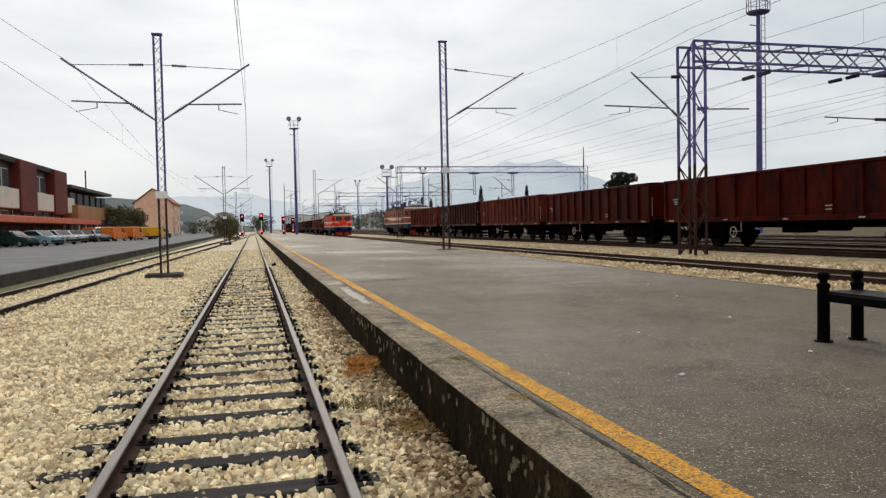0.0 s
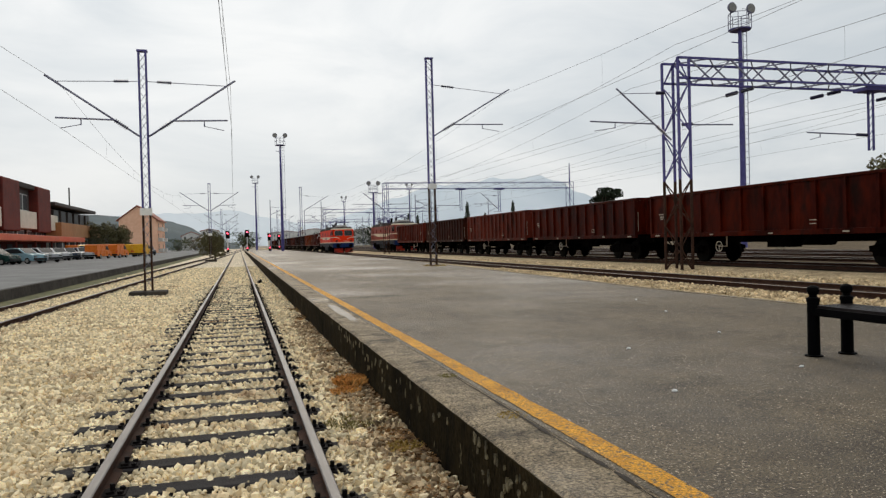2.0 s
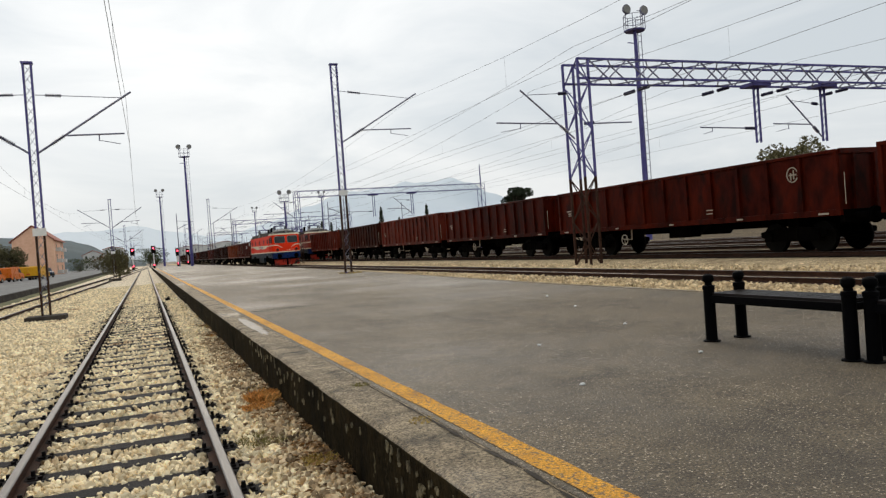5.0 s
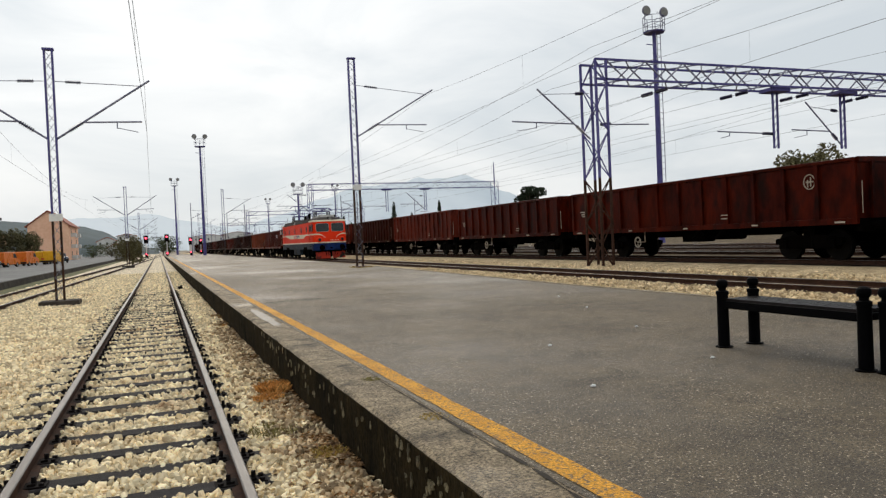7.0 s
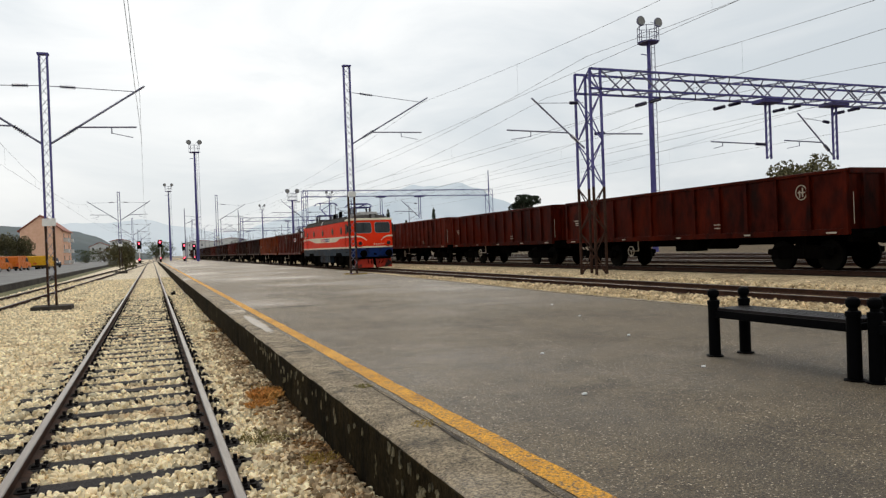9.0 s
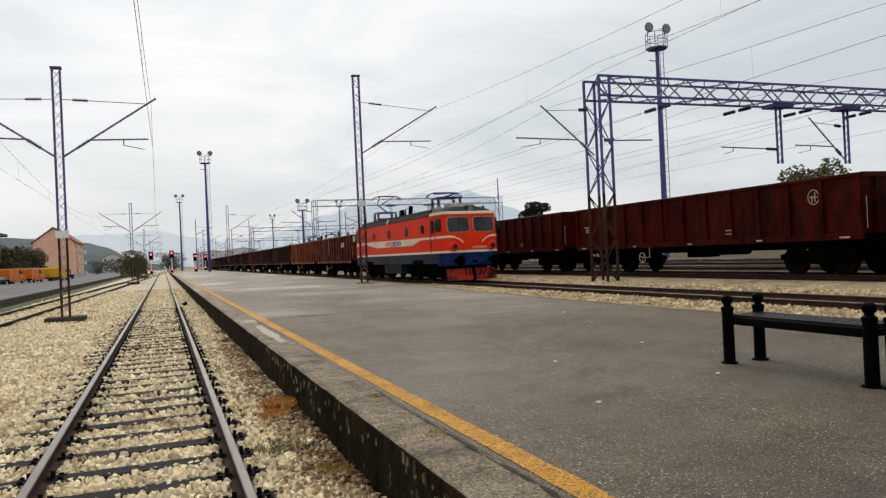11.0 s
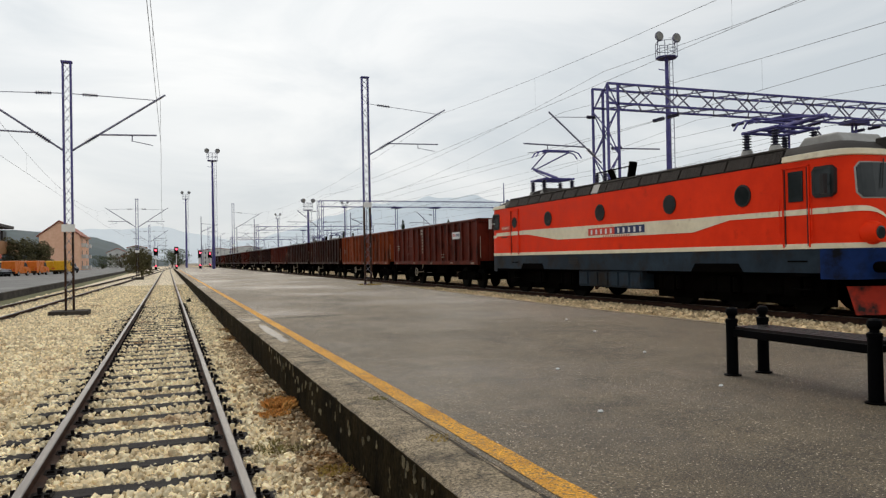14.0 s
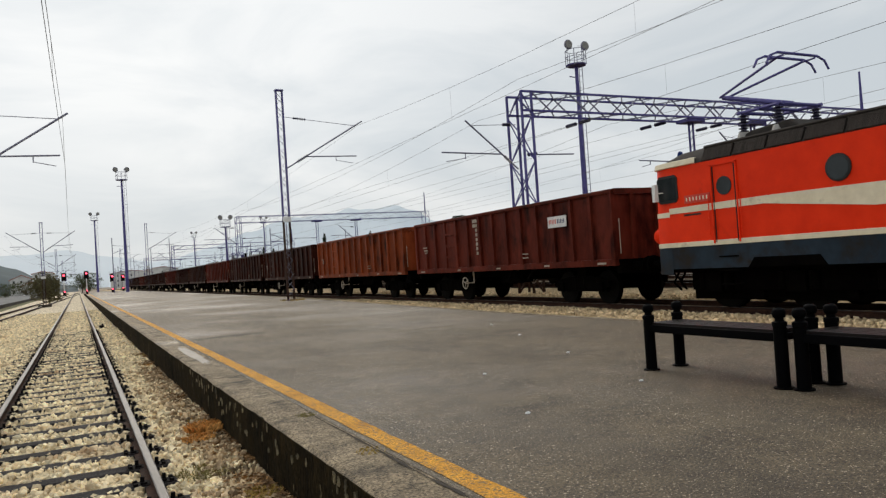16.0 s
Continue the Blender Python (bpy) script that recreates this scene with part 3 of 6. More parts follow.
def track(label, m, y0, y1, first, count, fastened, spacing=0.672):
    ob = tagged(new("railway_track"), label, "railway track", kind="structure")
    ob.matrix_basis = m
    me = rail_mesh(y0, y1)
    for side in (-1, 1):
        r = new("rail", me)
        r.parent, r.location = ob, (side * 0.7535, 0, 0.02)
    rnd = random.Random(int(first * 100))
    for k in range(count):
        yy = first + k * spacing
        q = new("sleeper", SLEEPER)
        q.parent = ob
        q.matrix_basis = pose(rnd.uniform(-0.03, 0.03), yy + rnd.uniform(-0.015, 0.015), rnd.uniform(-0.006, 0.004), 0, 0, rnd.uniform(-0.7, 0.7))
        if k < fastened:
            for side in (-1, 1):
                f = new("fastening", FASTENING)
                f.parent, f.location = ob, (side * 0.7535, yy, 0)
    return ob


def car_box(s, x0, x1, y0, y1, z0, z1, c=0.03):
    """A box with chamfered upright edges."""
    s.prism([(x0 + c, y0), (x1 - c, y0), (x1, y0 + c), (x1, y1 - c), (x1 - c, y1), (x0 + c, y1), (x0, y1 - c), (x0, y0 + c)], "z", z0, z1)


# ---- trains ----
def wheelset(parent, y, r, mats=("under", "tread"), z=None):
    """Two wheels on an axle, about its own centre; rolls about x."""
    s = Shape()
    for side in (-1, 1):
        x = side * 0.75
        s.slot = 1
        s.lathe([(r - 0.05, -0.065), (r, -0.06), (r - 0.004, 0.05), (r - 0.05, 0.062)], (x, 0, 0), "x", 24)
        s.slot = 0
        s.lathe([(0.10, -0.07), (r - 0.06, -0.03), (r - 0.045, 0.0), (r - 0.06, 0.03), (0.10, 0.07)], (x, 0, 0), "x", 24)
        s.lathe([(r + 0.03, -0.02), (r + 0.03, 0.005)], (x - side * 0.065, 0, 0), "x", 24)
        for k in range(5):
            a = k * math.tau / 5
            s.beam((x + side * 0.03, 0.1 * math.cos(a), 0.1 * math.sin(a)), (x + side * 0.02, (r - 0.06) * math.cos(a), (r - 0.06) * math.sin(a)), 0.05, 0.03)
    s.rod((-1.0, 0, 0), (1.0, 0, 0), 0.075, n=10)
    ob = part("wheelset", s, [M["under"], M["tread"]], parent, smooth=True)
    ob.location = (0, y, r if z is None else z)
    return ob


def buffer_pair(parent, y, out, z=1.03):
    for side in (-1, 1):
        s = Shape()
        x = side * 0.875
        s.rod((x, y, z), (x, y + out * 0.42, z), 0.11, n=12)
        s.rod((x, y + out * 0.36, z), (x, y + out * 0.58, z), 0.085, n=12)
        s.lathe([(0.12, 0.54), (0.23, 0.56), (0.24, 0.60), (0.14, 0.62)] if out > 0 else [(0.14, -0.62), (0.24, -0.60), (0.23, -0.56), (0.12, -0.54)], (x, y, z), "y", 18)
        part("buffer", s, M["under"], parent, smooth=True)


def wagon(length, paint, ribs, label, group, plate=False, tall=1.84, doors=(0.24,)):
    """An open-topped bogie wagon; origin on the rail tops below its middle."""
    ob = thing("goods_wagon", label, "wagon", group)
    hl, hw, z0, z1 = length / 2, 1.40, 1.22, 1.22 + tall
    P = M[paint]
    for side in (-1, 1):
        s = Shape().box(*sorted((side * (hw - 0.06), side * hw)), -hl, hl, z0, z1 - 0.08)
        part("side_wall", s, P, ob)
        s = Shape().box(*sorted((side * (hw - 0.05), side * (hw + 0.09))), -hl, hl, z1 - 0.10, z1)
        part("top_rail", s, P, ob, bevel=0.02)
        s = Shape().box(*sorted((side * (hw - 0.1), side * (hw + 0.07))), -hl, hl, z0 - 0.16, z0 + 0.02)
        part("side_sill", s, P, ob, bevel=0.01)
        n = ribs
        for k in range(n + 1):
            y = -hl + 0.07 + k * (length - 0.14) / n
            s = Shape().prism([(y - 0.075, z0), (y + 0.075, z0), (y + 0.055, z1 - 0.10), (y - 0.055, z1 - 0.10)], "x", *sorted((side * (hw - 0.01), side * (hw + 0.085))))
            part("rib", s, P, ob)
        # loading doors with cross bars
        for y in [length * d for d in doors]:
            w = (length - 0.14) / n * 0.82
            yk = -hl + 0.07 + (round((y + hl) / ((length - 0.14) / n)) + 0.5) * (length - 0.14) / n
            s = Shape().box(*sorted((side * hw, side * (hw + 0.035))), yk - w / 2, yk + w / 2, z0 + 0.03, z1 - 0.14)
            for q in range(1, 4):
                zz = z0 + (z1 - z0 - 0.15) * q / 4
                s.box(*sorted((side * (hw + 0.03), side * (hw + 0.085))), yk - w / 2, yk + w / 2, zz - 0.04, zz + 0.04)
            part("door", s, P, ob)
        # steps and stencilled bars
        for y, z, w, h in [(-hl + 0.55, z0 - 0.09, 0.34, 0.05), (hl - 0.6, z0 - 0.09, 0.34, 0.05), (hl - 1.0, z0 + 0.75, 0.30, 0.05), (hl - 1.0, z0 + 0.66, 0.22, 0.04), (hl - 0.95, z0 + 0.86, 0.36, 0.045),
                           (-hl * 0.32, z0 + 0.32, 0.3, 0.03), (-hl * 0.32, z0 + 0.20, 0.3, 0.03), (-hl * 0.05, z0 - 0.09, 0.22, 0.05), (hl * 0.4, z0 - 0.08, 0.20, 0.05), (-hl * 0.5, z0 - 0.08, 0.25, 0.05)]:
            part("stencil_bar", Shape().box(*sorted((side * (hw + 0.07), side * (hw + 0.092))), y - w / 2, y + w / 2, z - h / 2, z + h / 2), M["mark"], ob)
        for k in range(8 if plate else 0):
            part("stencil_bar", Shape().box(*sorted((side * (hw + 0.08), side * (hw + 0.093))), hl * 0.155, hl * 0.155 + (0.30 if k > 5 else 0.12), z0 + 0.42 + k * 0.16, z0 + 0.53 + k * 0.16), M["mark"], ob)
        if plate:
            s = Shape().box(*sorted((side * (hw + 0.07), side * (hw + 0.095))), -hl + 2.0, -hl + 2.9, z0 + 1.02, z0 + 1.34)
            sign = part("name_plate", s, M["white_sign"], ob, "white plate with red and dark bars")
            face = pose(side * (hw + 0.10), -hl + 2.45, z0 + 1.19, 90, 0, 90 * side)
            bars("name_bar", 5, 0.23, M["plate_red"], sign, face @ Matrix.Translation((-0.205, 0, 0)) @ Matrix.Diagonal((0.50, 1, 1, 1)))
            bars("name_bar", 5, 0.23, M["plate_navy"], sign, face @ Matrix.Translation((0.205, 0, 0)) @ Matrix.Diagonal((0.50, 1, 1, 1)))
        # hand-brake wheel
        s = Shape()
        for k in range(14):
            a, b = k * math.tau / 14, (k + 1) * math.tau / 14
            s.rod((side * 1.46, hl * 0.34 + 0.2 * math.cos(a), 0.66 + 0.2 * math.sin(a)), (side * 1.46, hl * 0.34 + 0.2 * math.cos(b), 0.66 + 0.2 * math.sin(b)), 0.018, n=6)
        for k in range(3):
            a = k * math.tau / 3 + 0.5
            s.rod((side * 1.46, hl * 0.34, 0.66), (side * 1.46, hl * 0.34 + 0.2 * math.cos(a), 0.66 + 0.2 * math.sin(a)), 0.014, n=6)
        s.rod((side * 1.1, hl * 0.34, 0.66), (side * 1.47, hl * 0.34, 0.66), 0.02, n=6).rod((side * 1.1, hl * 0.34, 0.64), (side * 1.1, hl * 0.34, 1.1), 0.03, n=6)
        part("brake_wheel", s, M["mark"], ob, "white-painted hand-brake wheel")
    for end in (-1, 1):
        s = Shape().box(-hw + 0.05, hw - 0.05, *sorted((end * (hl - 0.06), end * hl)), z0, z1)
        s.box(-hw, hw, *sorted((end * (hl - 0.02), end * (hl + 0.07))), z1 - 0.14, z1 + 0.01)
        for x in (-0.85, 0.0, 0.85):
            s.box(x - 0.06, x + 0.06, *sorted((end * (hl - 0.01), end * (hl + 0.08))), z0, z1 - 0.1)
        part("end_wall", s, P, ob)
        s = Shape().box(-1.35, 1.35, *sorted((end * (hl - 0.12), end * (hl + 0.03))), 0.86, z0)
        part("headstock", s, M["under"], ob)
        buffer_pair(ob, end * hl, end)
        s = Shape().rod((0, end * hl, 1.0), (0, end * (hl + 0.6), 0.98), 0.05).rod((0.3, end * hl, 0.9), (0.22, end * (hl + 0.55), 0.55), 0.03)
        part("coupling", s, M["under"], ob)
        s = Shape().rod((-hw + 0.02, end * (hl + 0.13), z0 + 0.15), (-hw + 0.02, end * (hl + 0.13), z0 + 1.05), 0.011, n=6)
        part("handrail", s, M["mark"], ob, "white upright handrail")
        # bogie
        yb = end * (hl - 2.1)
        s = Shape()
        for side in (-1, 1):
            s.prism([(yb - 1.25, 0.50), (yb - 0.6, 0.36), (yb + 0.6, 0.36), (yb + 1.25, 0.50), (yb + 1.25, 0.66), (yb + 0.5, 0.78), (yb - 0.5, 0.78), (yb - 1.25, 0.66)], "x", *sorted((side * 0.94, side * 1.06)))
            for q in (-0.9, 0.9):
                s.box(*sorted((side * 1.02, side * 1.14)), yb + q - 0.14, yb + q + 0.14, 0.36, 0.62)
            s.rod((side * 1.0, yb - 0.2, 0.4), (side * 1.0, yb - 0.2, 0.75), 0.09, n=8)
            s.rod((side * 1.0, yb + 0.2, 0.4), (side * 1.0, yb + 0.2, 0.75), 0.09, n=8)
        s.box(-1.0, 1.0, yb - 0.2, yb + 0.2, 0.6, 1.08)
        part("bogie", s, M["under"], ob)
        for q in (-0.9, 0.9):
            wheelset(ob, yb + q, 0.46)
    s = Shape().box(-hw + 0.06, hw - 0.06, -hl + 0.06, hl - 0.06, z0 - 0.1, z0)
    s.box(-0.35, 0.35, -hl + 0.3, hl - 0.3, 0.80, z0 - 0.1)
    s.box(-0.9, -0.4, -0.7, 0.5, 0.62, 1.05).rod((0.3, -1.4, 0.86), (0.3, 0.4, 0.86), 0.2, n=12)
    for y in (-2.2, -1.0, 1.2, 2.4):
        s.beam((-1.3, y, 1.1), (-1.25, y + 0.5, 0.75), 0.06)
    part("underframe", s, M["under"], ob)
    return ob


# outline of the locomotive's nose in plan: half width and set-back
NOSE = [(0.0, 0.0), (0.45, 0.015), (0.85, 0.05), (1.10, 0.11), (1.28, 0.20), (1.40, 0.34), (1.47, 0.55), (1.50, 0.85)]


def nose_y(x, z):
    x = min(abs(x), 1.5)
    for (xa, ya), (xb, yb) in zip(NOSE, NOSE[1:]):
        if x <= xb:
            y = ya + (yb - ya) * (x - xa) / (xb - xa)
            break
    return y + max(0.0, z - 1.9) * 0.16 * (1 - x / 2.2)


def locomotive(red, label, skirt="loco_blue", raised=True, name_text=True):
    """A six-axle electric locomotive; origin on the rail tops below its front, body towards +y."""
    L = 17.4
    ob = thing("electric_locomotive", label, "locomotive")
    levels = [0.92, 1.16, 1.42, 1.43, 1.53, 1.54, 1.9, 2.4, 2.9, 3.27]

    def ring(z, inset=0.0):
        front = [(x * (1 - inset / 1.5), nose_y(x, z) + inset) for x, _ in NOSE]
        half = front + [(x, L - y) for x, y in reversed(front)]
        return [(x, y, z) for x, y in half] + [(-x, y, z) for x, y in reversed(half) if x > 1e-6]

    def loft(name, zs, mats, lab="", insets=None, cap=False):
        s = Shape()
        rings = [ring(z, i) for z, i in zip(zs, insets or [0] * len(zs))]
        n = len(rings[0])
        for r in rings:
            s.v += r
        for i in range(len(rings) - 1):
            s.f += [[i * n + k, i * n + (k + 1) % n, (i + 1) * n + (k + 1) % n, (i + 1) * n + k] for k in range(n)]
        if cap:
            s.f += [list(range((len(rings) - 1) * n, len(rings) * n)), list(range(n))[::-1]]
        s.mi = [0] * len(s.f)
        return part(name, s, mats, ob, lab, smooth=True)

    loft("skirt", [0.92, 1.43], [M[skirt]], "dirty blue lower body")
    for end in (0, 1):  # brighter blue on the cab ends
        s = Shape()
        xs = [-1.5, -1.47, -1.40, -1.28, -1.10, -0.85, -0.45, 0.0, 0.45, 0.85, 1.10, 1.28, 1.40, 1.47, 1.5]
        for z in (0.80, 1.43):
            s.v += [(x * 1.003, (nose_y(x, z) - 0.005) if end == 0 else L + 0.005 - nose_y(x, z), z) for x in xs]
        n = len(xs)
        s.f = [[k, k + 1, n + k + 1, n + k] for k in range(n - 1)]
        s.mi = [0] * len(s.f)
        part("front_apron", s, M["loco_blue" if end else "front_blue"], ob, "dirty blue apron" if end else "deep blue front apron", smooth=True)
    loft("lower_stripe", [1.42, 1.425, 1.525, 1.53], [M["cream"]], "cream waist stripe", [0.0, -0.012, -0.012, 0.0])
    loft("body", [1.53, 1.9, 2.4, 2.9, 3.27], [M[red]], "orange-red body panels")
    loft("roof", [3.27, 3.42, 3.62, 3.70], [M["roof_grey"]], "sooty grey roof", [0.0, 0.10, 0.42, 0.75], cap=True)
    for end in (0, 1):  # cream drip moulding round each cab
        s = Shape()
        xs = [-1.5, -1.47, -1.40, -1.28, -1.10, -0.85, -0.45, 0.0, 0.45, 0.85, 1.10, 1.28, 1.40, 1.47, 1.5]

        def at(x, z, out):
            y = nose_y(x, z) - out
            return (x * (1 + out / 1.5), y if end == 0 else L - y, z)
        rows = [(3.27, 0.012), (3.285, 0.045), (3.40, 0.03), (3.42, -0.06)]
        tail = 1.75
        for z, o in rows:
            side = [(-1.5 - o, tail if end == 0 else L - tail, z)]
            s.v += side + [at(x, z, o) for x in xs] + [(1.5 + o, tail if end == 0 else L - tail, z)]
        n = len(xs) + 2
        for i in range(len(rows) - 1):
            s.f += [[i * n + k, i * n + k + 1, (i + 1) * n + k + 1, (i + 1) * n + k] for k in range(n - 1)]
        s.mi = [0] * len(s.f)
        part("cab_roof_band", s, M["cream"], ob, "cream band round the cab roof", smooth=True)
    for side in (-1, 1):
        X = side * 1.503
        o = sorted((X, X + side * 0.012))
        # mid stripe: narrow by the cabs, swelling to a wedge
        st = [(0.62, 2.13), (3.4, 2.14), (4.7, 1.90), (11.6, 1.93), (13.9, 2.19), (16.55, 2.20), (16.55, 2.33), (13.9, 2.35), (11.6, 2.33), (4.7, 2.26), (3.4, 2.26), (0.62, 2.25)]
        s = Shape()
        nn = len(st) // 2
        for k in range(nn - 1):
            quad = [st[k], st[k + 1], st[-2 - k], st[-1 - k]]
            s.prism(quad, "x", *o)
        part("side_stripe", s, M["cream"], ob, "cream stripe swelling along the side")
        # round windows
        for y in PORTHOLES:
            s = Shape().lathe([(0.255, 0.0), (0.255, 0.025), (0.225, 0.03)] if side > 0 else [(0.225, -0.03), (0.255, -0.025), (0.255, 0.0)], (X, y, 2.68), "x", 28)
            w = part("round_window", s, M["black_rubber"], ob, "round window in a black rubber seal", smooth=True)
            g = Shape().lathe([(0.215, 0.030), (0.215, 0.034)] if side > 0 else [(0.215, -0.034), (0.215, -0.030)], (X, y, 2.68), "x", 28)
            part("pane", g, M["dark_glass"], w)
        # doors near both ends
        for y in (1.42, 14.9):
            s = Shape()
            for a, b, c, d in ((y - 0.36, y - 0.325, 1.46, 3.16), (y + 0.325, y + 0.36, 1.46, 3.16), (y - 0.36, y + 0.36, 3.14, 3.17)):
                s.box(*sorted((X - side * 0.01, X + side * 0.028)), a, b, c, d)
            d = part("door", s, M[red], ob, "cab door with dark seams")
            s = Shape().box(*sorted((X, X + side * 0.018)), y - 0.30, y - 0.285, 1.48, 3.12).box(*sorted((X, X + side * 0.018)), y + 0.285, y + 0.30, 1.48, 3.12)
            part("seal", s, M["black_rubber"], d)
            if y > 5:
                s = Shape().lathe([(0.2, 0.0), (0.2, 0.02)] if side > 0 else [(0.2, -0.02), (0.2, 0.0)], (X, y, 2.68), "x", 24)
            else:
                s = Shape().box(*sorted((X, X + side * 0.022)), y - 0.19, y + 0.19, 2.42, 3.06)
            part("window", s, M["dark_glass"], d)
            for q in (-0.43, 0.43):
                part("handle", Shape().rod((X + side * 0.04, y + q, 1.62), (X + side * 0.04, y + q, 2.5), 0.011, n=6), M[red], d)
            for z in (0.55, 0.85, 1.15):
                part("step", Shape().box(*sorted((X - side * 0.2, X + side * 0.02)), y - 0.25, y + 0.25, z, z + 0.03), M["under"], ob)
        # cab side windows
        for y0, y1 in ((0.46, 1.0), (L - 1.15, L - 0.5)):
            s = Shape().prism([(y0 + 0.08, 2.46), (y1 - 0.08, 2.46), (y1, 2.54), (y1, 3.02), (y1 - 0.08, 3.10), (y0 + 0.08, 3.10), (y0, 3.02), (y0, 2.54)], "x", *sorted((side * 1.40, X + side * 0.014)))
            w = part("cab_side_window", s, M["black_rubber"], ob)
            g = Shape().box(*sorted((X + side * 0.014, X + side * 0.02)), y0 + 0.06, y1 - 0.06, 2.52, 3.04)
            part("pane", g, M["dark_glass"], w)
        # slanted grilles along the roof edge
        n, y0, y1 = 16, 1.8, L - 1.9
        for k in range(n):
            a, b = y0 + (y1 - y0) * k / n + 0.03, y0 + (y1 - y0) * (k + 1) / n - 0.03
            s = Shape().prism([(side * 1.505, 3.275), (side * 1.52, 3.30), (side * 1.40, 3.56), (side * 1.32, 3.56)], "y", a, b)
            part("vent_grille", s, M["grille"], ob)
        part("vent_cover", Shape().prism([(side * 1.51, 3.28), (side * 1.53, 3.30), (side * 1.41, 3.57), (side * 1.33, 3.57)], "y", 9.05, 9.4), M["pale_grey"], ob, "pale cover plate")
        s = Shape().rod((side * 1.36, y0, 3.60), (side * 1.36, y1, 3.60), 0.035, n=6)
        part("gutter", s, M["roof_grey"], ob)
        # louvre plate and tank under the frame
        s = Shape().box(*sorted((side * 1.0, side * 1.42)), 7.0, 10.4, 0.40, 0.90)
        for k in range(6):
            s.box(*sorted((side * 1.42, side * 1.45)), 7.05 + k * 0.56, 7.5 + k * 0.56, 0.46, 0.86)
        part("battery_box", s, M[skirt], ob, "dull blue battery box", bevel=0.02)
        for k in range(5):
            part("stencil_bar", Shape().box(*sorted((X, X + side * 0.008)), 10.3, 10.9, 1.12 + k * 0.05, 1.14 + k * 0.05), M["roof_grey"], ob)
        part("stencil_bar", Shape().box(*sorted((X, X + side * 0.008)), 15.6, 16.1, 2.12, 2.16), M["roof_grey"], ob)
    # name on the side facing the platform
    if name_text:
        X = -1.515
        s = Shape().box(X - 0.006, X, 8.17, 9.62, 1.99, 2.21)
        part("name_board", s, M["plate_red"], ob, "red name board")
        s = Shape().box(X - 0.006, X, 6.70, 8.17, 1.99, 2.21)
        part("name_board", s, M["plate_navy"], ob, "navy name board")
        bars("name_bar", 5, 0.27, M["white_sign"], ob, pose(X - 0.008, 8.89, 2.095, 90, 0, -90) @ Matrix.Diagonal((1.5, 1, 1, 1)), "white raised bars")
        bars("name_bar", 5, 0.27, M["white_sign"], ob, pose(X - 0.008, 7.43, 2.095, 90, 0, -90) @ Matrix.Diagonal((1.5, 1, 1, 1)), "white raised bars")
        bars("name_bar", 12, 0.12, M["plate_red"], ob, pose(X - 0.004, 8.1, 1.935, 90, 0, -90) @ Matrix.Diagonal((1.5, 1, 1, 1)), "small red bars")
        bars("number_bar", 7, 0.20, M["cream"], ob, pose(0.40, -0.03, 1.66, 90, 0, 0), "cream bars on the front")
        s = Shape().box(-1.522, -1.512, L - 2.1, L - 1.35, 2.40, 2.58)
        part("number_plate", s, M["plate_red"], ob, "red cast plate")
        bars("number_bar", 7, 0.15, M["cream"], ob, pose(-1.524, L - 1.72, 2.49, 90, 0, -90))
    # cab fronts
    for end in (0, 1):
        flip = Matrix.Identity(4) if end == 0 else Matrix.Translation((0, L, 0)) @ Matrix.Rotation(math.pi, 4, "Z")

        def front(name, x0, x1, z0, z1, r, out, mats, parent=ob, lab=""):
            """A rounded panel that follows the curved nose."""
            s = Shape()
            n = 12
            cols = []
            for k in range(n + 1):
                x = x0 + (x1 - x0) * k / n
                e = min(x - x0, x1 - x)
                d = r - math.sqrt(max(0.0, r * r - (r - e) ** 2)) if e < r else 0.0
                cols.append((x, z0 + d, z1 - d))
            for x, a, b in cols:
                for o in (out, out - 0.03):
                    s.v += [(flip @ Vector((x, nose_y(x, z) - o, z)))[:] for z in (a, a + (b - a) * 0.5, b)]
            for k in range(n):
                p, q = 6 * k, 6 * k + 6
                s.f += [[p, q, q + 1, p + 1], [p + 1, q + 1, q + 2, p + 2], [p, p + 3, q + 3, q], [p + 2, q + 2, q + 5, p + 5]]
            s.f += [[0, 1, 4, 3], [1, 2, 5, 4], [6 * n, 6 * n + 3, 6 * n + 4, 6 * n + 1], [6 * n + 1, 6 * n + 4, 6 * n + 5, 6 * n + 2]]
            s.mi = [0] * len(s.f)
            return part(name, s, mats, parent, lab)
        for side in (-1, 1):
            x0, x1 = sorted((side * 0.10, side * 1.22))
            w = front("windscreen", x0, x1, 2.40, 3.14, 0.12, 0.014, M["pale_grey"], lab="windscreen with a pale rim")
            front("pane", x0 + 0.025, x1 - 0.025, 2.425, 3.115, 0.10, 0.022, M["dark_glass"], w)
            s = Shape()
            xw = side * 0.55
            s.rod((flip @ Vector((xw, nose_y(xw, 3.2) - 0.05, 3.20)))[:], (flip @ Vector((xw + side * 0.15, nose_y(xw, 2.6) - 0.05, 2.60)))[:], 0.012, n=6)
            part("wiper", s, M["black_rubber"], w)
            # stripe that runs round the corner and curves down the front
            band = [(0.47, 1.88, 1.93), (0.58, 1.97, 2.03), (0.70, 2.06, 2.13), (0.85, 2.12, 2.20), (1.00, 2.15, 2.25), (1.15, 2.155, 2.26), (1.28, 2.15, 2.26), (1.40, 2.14, 2.255), (1.47, 2.135, 2.25), (1.50, 2.13, 2.25)]
            s = Shape()
            for x, za, zb in band:
                for z in (za, zb):
                    s.v.append((flip @ Vector((side * (x + 0.010), nose_y(x, z) - 0.016, z)))[:])
            s.f = [[2 * k, 2 * k + 2, 2 * k + 3, 2 * k + 1] for k in range(len(band) - 1)]
